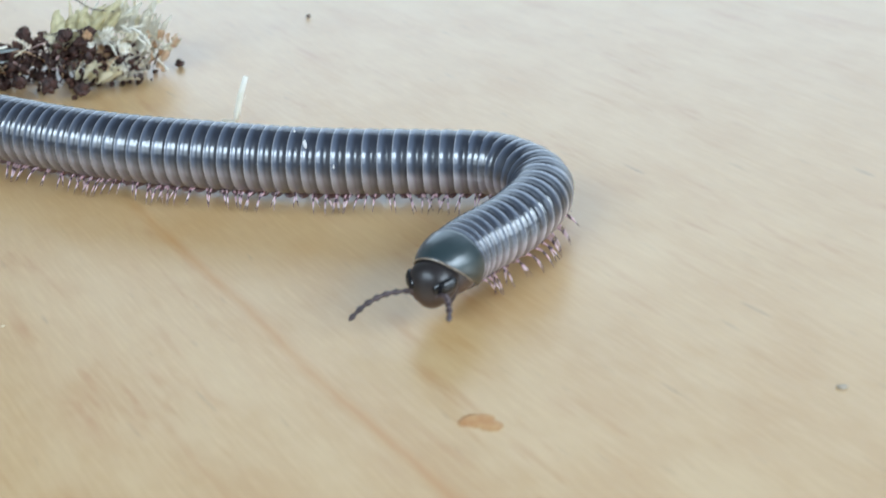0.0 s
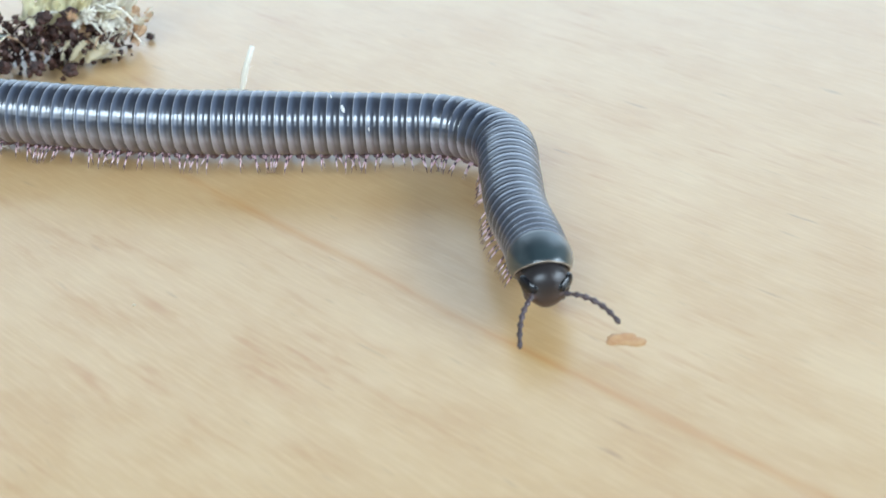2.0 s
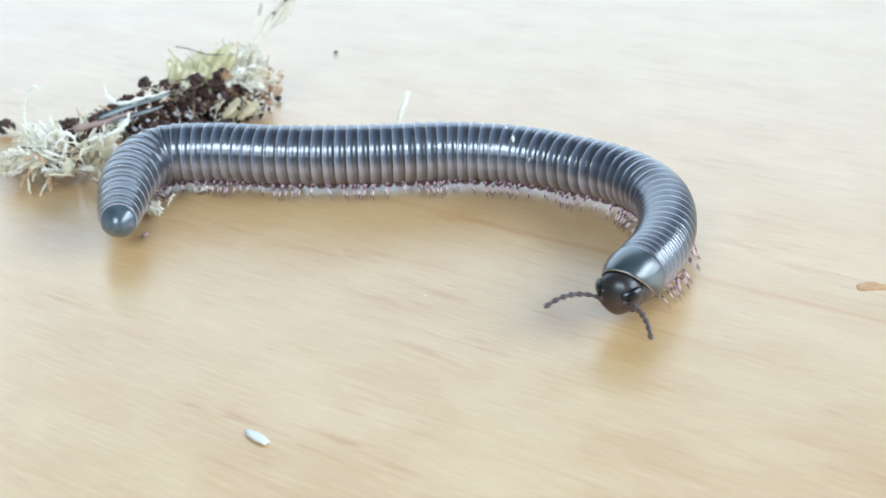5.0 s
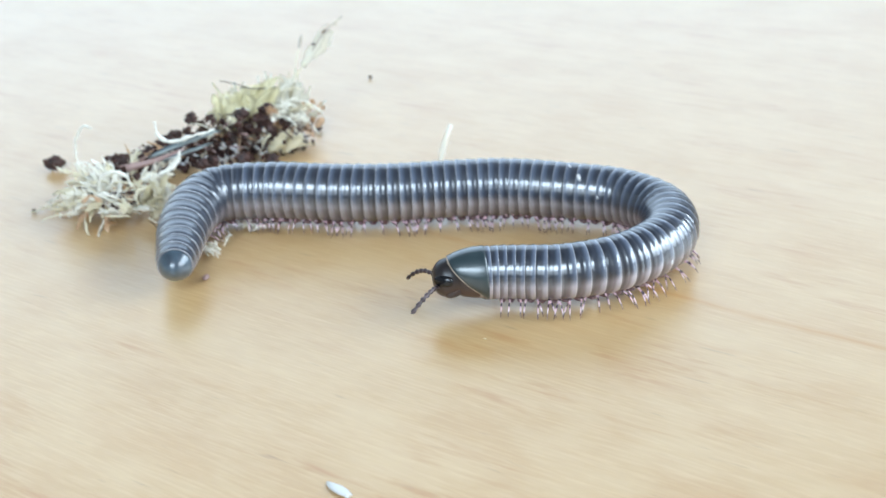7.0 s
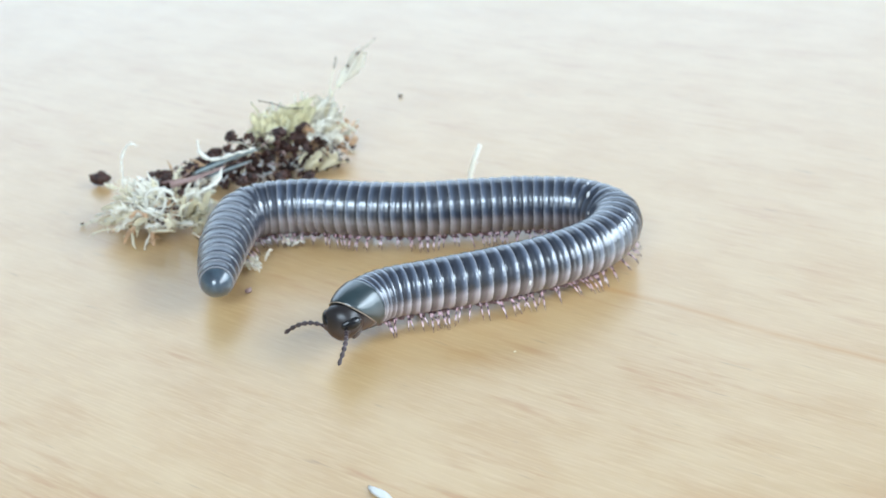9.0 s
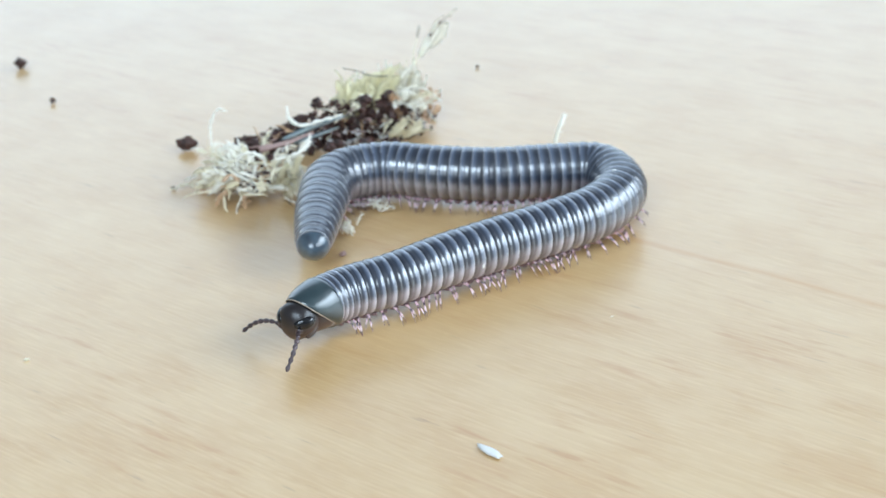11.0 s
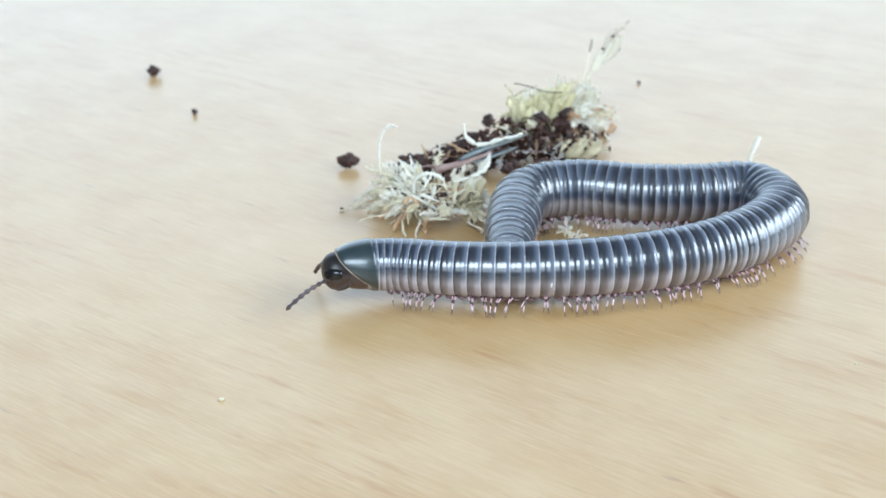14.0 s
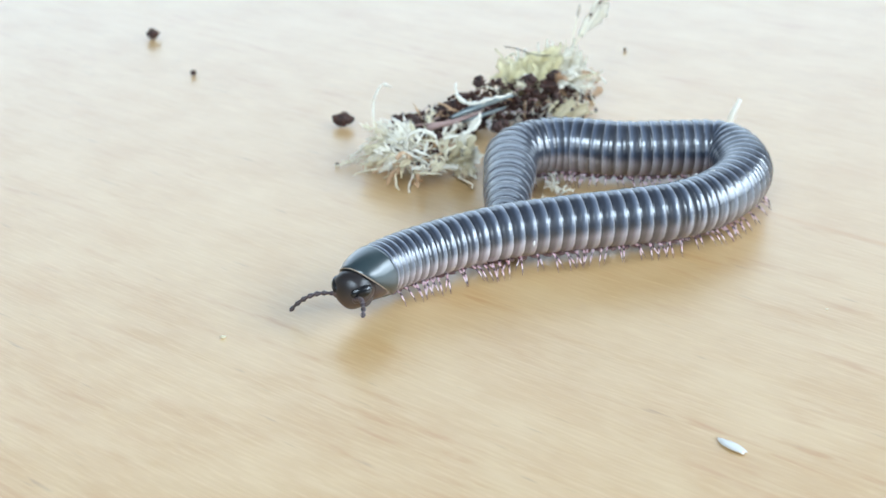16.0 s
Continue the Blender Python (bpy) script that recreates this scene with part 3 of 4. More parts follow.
def feelers_at(t):
    return glide(t, np.array([p[0] for p in POSTURES]), np.array([p[1] for p in POSTURES]))


def station(curve, s):
    """The place (mm) and heading of the point s mm behind the face."""
    i = s / BODY_LENGTH * (len(curve) - 1)
    k = int(np.clip(i, 0, len(curve) - 2))
    p = curve[k] + (curve[k + 1] - curve[k]) * (i - k)
    a, b = curve[max(k - 4, 0)], curve[min(k + 5, len(curve) - 1)]
    d = a - b
    return p[0], p[1], np.degrees(np.arctan2(d[1], d[0]))


def moss_clump():
    clump = tagged(new("moss_clump"), "clump of pale dried moss with dark soil and a grass blade", "moss")
    # soil
    bm = bmesh.new()
    for k in range(620):
        u = rng.random()
        c = Vector((-25.5 + 32 * u, 26.5 + 7.5 * u, 0)) + Vector((rng.gauss(0, 1.6), rng.gauss(0, 2.3), 0))
        high = float(np.interp(u, (0, 0.2, 0.45, 0.6, 0.8, 1.0), (1.6, 3.0, 6.0, 8.0, 7.0, 4.5)))
        q = rng.choice((rng.uniform(0.25, 0.6), rng.uniform(0.3, 1.0)))
        grain_blob(bm, (c.x * MM, c.y * MM, max(q * 0.7, high * rng.random()) * MM), q * MM)
    for k in range(150):
        u = rng.random()
        c = Vector((-25.5 + 32 * u, 26.0 + 7.5 * u, 0)) + Vector((rng.gauss(0, 1.6), rng.gauss(0, 2.3), float(np.interp(u, (0, 0.2, 0.45, 0.6, 0.8, 1.0), (1.6, 3.0, 6.0, 8.0, 7.0, 4.5))) * rng.uniform(0.2, 1.05)))
        d = Vector((rng.gauss(0, 1), rng.gauss(0, 1), rng.gauss(0, 0.6))).normalized() * rng.uniform(0.8, 2.0)
        c.z = max(c.z, 0.4 + abs(d.z))
        tube(bm, bend((c - d) * MM, (c + Vector((rng.gauss(0, 0.4), rng.gauss(0, 0.4), 0.3))) * MM, (c + d) * MM, 4), [0.05 * MM, 0.13 * MM, 0.12 * MM, 0.04 * MM], 4)
    tagged(part("soil", bm, SOIL, clump, "dark red-brown damp soil"), kind="stuff")
    for x, y, z, size in ((1.5, 31.0, 5.6, 4.2), (1.9, 31.0, 8.0, 3.0), (-2.5, 31.2, 7.0, 3.4), (-11, 32, 6.4, 2.8), (-13.5, 30, 4.6, 2.4), (-24.5, 25.0, 1.2, 2.6),
                          (-22, 26, 1.7, 2.6), (-19, 27, 2.4, 2.4), (-15.5, 28.5, 3.6, 2.6), (4.0, 33, 5.4, 2.2), (5.4, 33.5, 5.0, 1.8), (-21.5, 12.5, 4.0, 1.3), (-17.5, 13.5, 4.4, 1.5), (-24.5, 13.0, 3.0, 1.1), (-15.5, 9.5, 3.6, 1.2), (-19.0, 8.0, 3.2, 1.0), (3, 26, 0.6, 3.0), (-2, 25, 1.2, 3.2), (-7, 24, 1.6, 3.0), (-8, 20, 3.0, 2.6)):
        ob = part("soil_crumb", crumb_mesh(size * 0.86 * MM), SOIL, clump)
        ob.location = (x * MM, y * MM, z * MM)
    for k in range(46):
        u = rng.random()
        c = Vector((-24 + 31 * u, 26.0 + 8 * u, float(np.interp(u, (0, 0.45, 0.6, 1.0), (2.2, 6.0, 8.0, 5.0))) * rng.uniform(0.4, 1.0))) + Vector((rng.gauss(0, 1.4), rng.gauss(-0.6, 2.0), 0))
        d = Vector((rng.gauss(0, 1), rng.gauss(0, 0.8), rng.gauss(0, 0.4))).normalized() * rng.uniform(1.0, 2.8)
        c.z = max(c.z, 0.5 + abs(d.z))
        strand(bend((c - d) * MM, (c + Vector((rng.gauss(0, 0.5), rng.gauss(0, 0.5), 0.6))) * MM, (c + d) * MM, 8), rng.uniform(0.08, 0.2) * MM, rng.choice((MOSS_TAN, MOSS_TAN, MOSS_CREAM, PINKISH)), clump, "brown_fibre")
    # cream moss at the low end
    for k in range(26):
        a = rng.uniform(0, 6.28)
        far = rng.random() ** 0.6
        c = Vector((-18.5 + 6.8 * math.cos(a) * far, 11.5 + 6.0 * math.sin(a) * far, rng.uniform(0.6, 3.6)))
        away = Vector((math.cos(a) * 1.2, math.sin(a) * 0.8, rng.uniform(-0.1, 0.65))).normalized()
        tip = c + away * rng.uniform(4.0, 7.5)
        tip.x = min(tip.x, -11.6)
        tip.z = max(0.4, min(tip.z, 6.8))
        mid = (c + tip) / 2 + Vector((rng.uniform(-2, 2), rng.uniform(-2, 2), rng.uniform(0.5, 2.2)))
        frond(bend(c * MM, mid * MM, tip * MM, 9), rng.uniform(1.3, 2.1) * MM, 64, rng.choice((MOSS_CREAM, MOSS_WHITE, MOSS_WHITE)), clump)
    for k in range(44):
        a = rng.uniform(0, 6.28)
        c = Vector((-19 + 6.5 * math.cos(a), 9.5 + 4.5 * math.sin(a), rng.uniform(0.5, 4.0)))
        tip = c + Vector((math.cos(a) * 4.5, math.sin(a) * 3.2, rng.uniform(-1.5, 2.0)))
        tip.x = min(tip.x, -11.8)
        tip.z = max(0.5, tip.z)
        mid = (c + tip) / 2 + Vector((rng.uniform(-1.5, 1.5), rng.uniform(-1.5, 1.5), rng.uniform(0.5, 2.4)))
        ribbon(bend(c * MM, mid * MM, tip * MM, 9), rng.uniform(0.6, 1.5) * MM, rng.choice((MOSS_CREAM, MOSS_WHITE, MOSS_WHITE, MOSS_PALE_TAN)), clump, fray=0.6)
    # specks of soil between the shoots; brown fibres also stand in for shade there
    for k in range(34):
        c = Vector((min(rng.gauss(-18.5, 4.0), -12.2), rng.gauss(10.0, 3.6), rng.uniform(0.5, 4.2)))
        d = Vector((rng.gauss(0, 1), rng.gauss(0, 0.7), rng.gauss(0, 0.4))).normalized() * rng.uniform(1.0, 2.6)
        ends = [Vector((q.x, q.y, max(q.z, 0.3))) for q in (c - d, c + Vector((0, 0, 0.5)), c + d)]
        strand(bend(ends[0] * MM, ends[1] * MM, ends[2] * MM, 7), rng.uniform(0.08, 0.17) * MM, rng.choice((MOSS_TAN, MOSS_TAN, TWIG)), clump, "brown_fibre")
    for k in range(22):
        ob = part("soil_crumb", crumb_mesh(rng.uniform(0.45, 1.1) * MM, 3), SOIL, clump)
        ob.location = (rng.uniform(-24, -12.6) * MM, rng.uniform(5.5, 14) * MM, rng.uniform(1.0, 3.6) * MM)
    # broad feathered leaves beside the animal
    for x, y, z, dx, dy, dz, w in ((-14.5, 9.0, 2.0, 1.6, -1.0, 5.0, 2.6), (-13.4, 8.0, 1.6, 0.8, -1.6, 4.4, 2.2), (-16.4, 8.6, 2.4, 1.4, -1.4, 4.2, 2.0), (-15.0, 6.6, 1.0, 1.2, -1.8, 2.6, 2.2), (-21.5, 14.0, 2.6, -2.2, -0.6, 4.4, 1.8)):
        for q in range(4):
            o = Vector((rng.uniform(-0.8, 0.8), rng.uniform(-0.8, 0.8), rng.uniform(-0.4, 0.4)))
            c, tip = Vector((x, y, z)) + o, Vector((x + dx, y + dy, z + dz)) + o * 2.2
            tip.x, tip.z = min(tip.x, -11.6), max(tip.z, 0.5)
            ribbon(bend(c * MM, (c.lerp(tip, 0.5) + Vector((rng.uniform(-0.8, 0.8), -0.8, 0.6))) * MM, tip * MM, 12), w * rng.uniform(0.4, 0.75) * MM, rng.choice((MOSS_CREAM, MOSS_WHITE, MOSS_CREAM)), clump, "moss_leaf", "broad cream feathered moss leaf", 0.7)
    # long low tail of the clump
    frond(smooth_path([(-26, 14, 1.6), (-29.5, 13, 1.6), (-32, 12, 0.9), (-34.4, 11, 0.5)], 10), 1.3 * MM, 46, MOSS_CREAM, clump)
    frond(smooth_path([(-25, 18, 2.2), (-28.5, 18.2, 2.4), (-31, 16, 1.2), (-32.5, 13.4, 0.6)], 10), 1.3 * MM, 46, MOSS_WHITE, clump)
    # yellow-green cushion and white tufts at the high end
    for k in range(40):
        a = rng.uniform(0, 6.28)
        far = rng.random() ** 0.6
        c = Vector((0 + 6.5 * math.cos(a) * far, 36.0 + 5.0 * math.sin(a) * far, rng.uniform(0.8, 7.0)))
        away = Vector((math.cos(a), math.sin(a) * 0.8, rng.uniform(0.0, 0.9))).normalized()
        tip = c + away * rng.uniform(3.0, 5.5)
        tip.z = max(0.5, min(tip.z, 11.5))
        mid = (c + tip) / 2 + Vector((rng.uniform(-1.5, 1.5), rng.uniform(-1.5, 1.5), rng.uniform(0.3, 2.0)))
        kind = rng.choice((MOSS_YELLOW, MOSS_CREAM)) if c.x < 0.5 and c.z > 3 else rng.choice((MOSS_CREAM, MOSS_WHITE, MOSS_WHITE, MOSS_WHITE, MOSS_WHITE, MOSS_TAN))
        frond(bend(c * MM, mid * MM, tip * MM, 8), rng.uniform(1.0, 1.6) * MM, 80, kind, clump)
    for k in range(26):
        ob = part("soil_crumb", crumb_mesh(rng.uniform(0.6, 1.9) * MM, 3), SOIL, clump)
        ob.location = (rng.uniform(-8, 5.5) * MM, rng.uniform(30, 36) * MM, rng.uniform(3.0, 7.6) * MM)
    # broad folded yellow-green leaves
    for x, y, z, dx, dy, dz, w in ((-6.0, 34, 3.5, -0.5, 1.5, 6.5, 3.4), (-4.2, 34, 4.5, 0.4, 2.0, 6.0, 3.8), (-2.0, 34.5, 5.0, 1.0, 2.5, 5.5, 3.6), (-3.4, 33, 4.0, 1.6, 1.5, 5.0, 3.2),
                                   (-0.5, 35, 6.0, 2.6, 3.0, 4.6, 3.2), (-5.4, 33.5, 3.0, 2.2, 1.0, 4.4, 3.0), (-1.0, 36, 7.0, 3.4, 2.4, 4.2, 2.8), (-6.6, 35, 5.0, 1.8, 1.0, 5.5, 2.8),
                                   (1.6, 28.6, 2.2, 2.6, -0.6, 3.2, 3.2), (3.6, 29, 2.2, 2.8, 0.2, 2.4, 3.0)):
        for q in range(5):
            o = Vector((rng.uniform(-0.9, 0.9), rng.uniform(-0.9, 0.9), rng.uniform(-0.5, 0.5)))
            c, tip = Vector((x, y, z)) + o, Vector((x + dx, y + dy, z + dz * rng.uniform(0.8, 1.1))) + o * 2.0
            ribbon(bend(c * MM, (c.lerp(tip, 0.5) + Vector((rng.uniform(-1.2, 1.2), -1.2, 0.3))) * MM, tip * MM, 10), w * rng.uniform(0.3, 0.7) * MM, MOSS_YELLOW if x < 1 else MOSS_CREAM, clump, "moss_leaf", "folded yellow-green moss leaf", 0.55)
    # white frayed tufts
    for x, y, z, dx, dy, dz, count in ((4.0, 41, 5.0, 0.6, 2.5, 6.0, 16), (5.4, 40.5, 3.5, 1.4, 2.0, 6.2, 14), (2.0, 40, 7.0, -0.4, 2.5, 4.6, 10), (6.8, 41, 2.0, 2.6, 1.0, 3.6, 9), (-4.5, 37.5, 7.0, -1.4, 2.0, 4.6, 7), (4.6, 33, 1.6, 3.2, 0.4, 2.0, 9)):
        for q in range(count):
            o = Vector((rng.gauss(0, 0.7), rng.gauss(0, 0.8), rng.gauss(0, 0.7)))
            c, tip = Vector((x, y, z)) + o, Vector((x + dx, y + dy, z + dz * rng.uniform(0.5, 1.1))) + o * 2.2
            tip.z = max(tip.z, 0.4)
            ribbon(bend(c * MM, (c.lerp(tip, 0.5) + Vector((rng.uniform(-1, 1), rng.uniform(-1, 1), 0.6))) * MM, tip * MM, 8), rng.uniform(0.35, 1.0) * MM, rng.choice((MOSS_WHITE, MOSS_WHITE, MOSS_CREAM)), clump, fray=0.6)
    # curled pale strands
    for points, r in (([(-28.6, 21.5, 1.5), (-28.9, 22, 5.0), (-28.6, 22.4, 8.2), (-27.2, 22.8, 10.4), (-25.8, 22.6, 10.0)], 0.26),
                      ([(-22.6, 9.2, 4.2), (-22.2, 9.2, 6.6), (-20.2, 9.2, 7.6), (-18.2, 9.2, 6.8), (-17.6, 9.2, 5.0)], 0.36),
                      ([(-19.2, 9.0, 5.8), (-19.6, 8.8, 4.2), (-20.6, 8.6, 2.8)], 0.30),
                      ([(-10.8, 17, 7.6), (-11.2, 15, 6.4), (-13.4, 13.2, 5.4), (-16.5, 12, 5.0)], 0.42),
                      ([(-17.5, 6.5, 2.4), (-13.5, 5.4, 2.6), (-11.4, 4.6, 1.2)], 0.5),
                      ([(-24.5, 9.5, 4.6), (-21, 8.0, 3.4), (-18.6, 7.2, 2.2), (-16, 6.2, 1.6)], 0.34),
                      ([(-14.9, 20.2, 11.6), (-14.5, 19.4, 9.6), (-12.4, 18.8, 8.6), (-9.0, 19.4, 9.2), (-5.5, 21.2, 9.5)], 0.36)):
        strand(smooth_path(points, 30), r * 0.9 * MM, MOSS_WHITE, clump, label="pale curled strand")
    # many thin wisps
    for k in range(96):
        if k % 2:
            c = Vector((rng.gauss(-20, 4.5), rng.gauss(10.5, 3.5), rng.uniform(2.0, 5.0)))
            c.x = min(c.x, -13.5)
        else:
            c = Vector((rng.gauss(2, 3.5), rng.gauss(38, 3.0), rng.uniform(4.0, 9.5)))
        turn, path = rng.uniform(0, 6.28), [c]
        lift, curl = rng.uniform(-0.5, 0.7), rng.uniform(-0.75, 0.75)
        for q in range(5):
            step = Vector((math.cos(turn), math.sin(turn) * 0.8, lift)) * rng.uniform(0.8, 1.5)
            turn, lift = turn + curl, lift - 0.22
            c = c + step
            path.append(Vector((min(c.x, -12.0) if k % 2 else c.x, c.y, max(0.4, c.z))))
        strand(smooth_path([tuple(p) for p in path], 14), rng.uniform(0.09, 0.24) * MM, rng.choice((MOSS_WHITE, MOSS_CREAM)), clump, "moss_wisp")
    # grass blade across the soil
    bm = bmesh.new()
    for k in range(13):
        u = k / 12
        w = 1.25 * math.sin(math.pi * (0.14 + 0.80 * u)) ** 0.9
        for j in range(5):
            v = j / 4 - 0.5
            bm.verts.new(((u - 0.5) * 13 * MM, v * w * MM, (0.6 * abs(v) * w + 0.5 * math.sin(3 * u)) * MM))
    bm.verts.ensure_lookup_table()
    for k in range(12):
        for j in range(4):
            a = k * 5 + j
            bm.faces.new([bm.verts[q] for q in (a, a + 5, a + 6, a + 1)])
    bmesh.ops.solidify(bm, geom=bm.faces[:], thickness=0.15 * MM)
    blade = part("grass_blade", bm, BLADE, clump, "blue-green folded grass blade")
    blade.matrix_basis = pose(-10.3 * MM, 19.6 * MM, 7.7 * MM, 38, -8, 30)
    second = part("grass_blade", blade.data, None, clump, "dark narrow grass blade")
    second.matrix_basis = pose(-10.0 * MM, 19.4 * MM, 6.5 * MM, 66, -6, 33) @ Matrix.Diagonal((0.7, 0.6, 1, 1))
    bm = bmesh.new()
    tube(bm, smooth_path([(-19.5, 15.5, 5.6), (-15, 17.0, 6.2), (-10.5, 19, 7.0)], 8), [(0.62 + 0.10 * math.sin(k * 2.3)) * MM * (1 - 0.06 * k) for k in range(8)], 7)
    part("stalk", bm, PINKISH, clump, "pinkish dry stalk")
    bm = bmesh.new()
    tube(bm, smooth_path([(-6.5, 38.5, 12.0), (-4, 38, 11.6), (-1, 37, 10.9), (2.5, 38, 10.5)], 10), [0.09 * MM] * 10, 6)
    part("twig", bm, TWIG, clump, "thin dark twig")
    # tan fringe and broad white leaves at the high end
    for q in range(16):
        c = Vector((rng.gauss(8.2, 0.8), rng.gauss(40.0, 1.6), rng.uniform(0.8, 6.5)))
        tip = c + Vector((rng.uniform(0.2, 1.8), rng.uniform(-1.4, 1.0), rng.uniform(-1.6, 2.4)))
        tip.z = max(tip.z, 0.4)
        ribbon(bend(c * MM, (c.lerp(tip, 0.5) + Vector((0.6, -0.5, 0.5))) * MM, tip * MM, 8), rng.uniform(0.5, 1.3) * MM, rng.choice((MOSS_PALE_TAN, MOSS_PALE_TAN, MOSS_TAN)), clump, "tan_shred", "pale tan moss shred", 0.6)
    for x, y, z, dx, dy, dz, w in ((5.6, 39.4, 4.6, 1.0, 1.6, 5.6, 1.9), (6.6, 39.8, 3.8, 1.2, 1.4, 5.0, 1.5), (3.6, 39.2, 6.4, 1.8, 1.6, 4.6, 1.6), (2.0, 38.4, 7.4, 2.8, 1.8, 3.4, 1.5), (6.0, 38.6, 2.6, 1.6, 0.6, 4.4, 1.4)):
        for q in range(2):
            o = Vector((rng.uniform(-0.4, 0.4), rng.uniform(-0.4, 0.4), rng.uniform(-0.3, 0.3)))
            c, tip = Vector((x, y, z)) + o, Vector((x + dx, y + dy, z + dz)) + o * 2
            ribbon(bend(c * MM, (c.lerp(tip, 0.5) + Vector((-0.6, -0.9, 0.3))) * MM, tip * MM, 12), w * rng.uniform(0.6, 1.0) * MM, MOSS_WHITE, clump, "moss_leaf", "white broad moss leaf", 0.35)
    # the tall shoot that leans away
    ribbon(smooth_path([(7.4, 46.6, 11.2), (8.6, 48.2, 12.6), (10.0, 50, 14.2), (11.2, 51.5, 15.6)], 9), 2.0 * MM, MOSS_WHITE, clump, "moss_leaf", "white broad moss leaf", 0.3)
    ribbon(smooth_path([(8.8, 48.4, 12.2), (10.4, 50.0, 13.4), (11.8, 51.4, 14.6), (12.6, 52.6, 16.0)], 10), 2.6 * MM, MOSS_WHITE, clump, "moss_leaf", "white broad moss leaf", 0.25)
    ribbon(smooth_path([(9.4, 50, 14.8), (10.6, 52, 16.2), (12.0, 53.8, 17.0)], 7), 0.8 * MM, MOSS_WHITE, clump, "moss_leaf", "white moss leaf", 0.5)
    strand(smooth_path([(5.0, 43.5, 9.0), (6.2, 45, 10.2), (7.6, 47, 11.6), (8.6, 48.4, 12.8)], 14), 0.24 * MM, MOSS_CREAM, clump, "stem")
    strand(smooth_path([(8.8, 48.8, 13.0), (10.6, 51, 15.2), (12.4, 53.9, 16.4), (14.6, 56.8, 17.5)], 18), 0.19 * MM, DUST, clump, "stem", "grey-brown leaning moss stem")
    strand(smooth_path([(5.8, 44.6, 10.0), (6.4, 46.6, 12.8), (6.9, 48.2, 14.4)], 12), 0.14 * MM, MOSS_CREAM, clump, "stem")
    strand(smooth_path([(6.9, 48.2, 14.3), (7.2, 49.2, 15.4), (7.4, 49.8, 16.2)], 10), 0.22 * MM, DUST, clump, "stem", "grey-brown moss stem")
    frond(smooth_path([(10.8, 51.4, 15.3), (12.4, 53.9, 16.5), (14.2, 56.2, 17.4)], 6), 0.8 * MM, 12, MOSS_CREAM, clump)
    for x, y, z in ((9.4, 49.9, 14.0), (11.3, 52.3, 15.6)):
        ob = part("soil_crumb", crumb_mesh(0.75 * MM, 3), SOIL, clump)
        ob.location = (x * MM, y * MM, z * MM)


def loose_crumbs():
    for x, y, size, label in ((-34.9, 29.8, 3.2, "large red-brown soil crumb lying on the table"), (-78.8, 78.2, 2.6, "dark soil crumb lying on the table"),
                              (-66.2, 56.2, 1.3, "tiny dark soil crumb on the table"), (18.5, 72.0, 0.85, "tiny dark soil crumb on the table"),
                              (9.7, 43.4, 1.5, "small soil crumb at the edge of the moss"), (7.4, 39.6, 1.0, "small soil crumb at the edge of the moss"),
                              (-34.3, 12.2, 0.7, "small dark crumb at the end of the moss")):
        ob = part("soil_crumb", crumb_mesh(size * MM, 4 if size > 1 else 3), SOIL)
        ob.location = (x * MM, y * MM, 0)
        tagged(ob, label, "soil crumb", "loose soil crumbs")


def flake(x, y, long, wide, turn, label, material=FLAKE, name="moss_flake", category="flake", high=0.35):
    bm = bmesh.new()
    blob(bm, Matrix.LocRotScale((0, 0, high * 0.5 * MM), None, (long / 2 * MM, wide / 2 * MM, high * 0.5 * MM)), 0.35, 1.4, 3)
    low = min(v.co.z for v in bm.verts)
    for v in bm.verts:
        v.co.z -= low
    ob = tagged(part(name, bm, material), label, category)
    ob.matrix_basis = pose(x * MM, y * MM, 0, 0, 0, turn)
    return ob


BUNCHES = ((-2.8, -7.2, "small wad of pale moss shreds beside the tail"), (1.2, 2.0, "white moss shreds in the bend before the tail"))


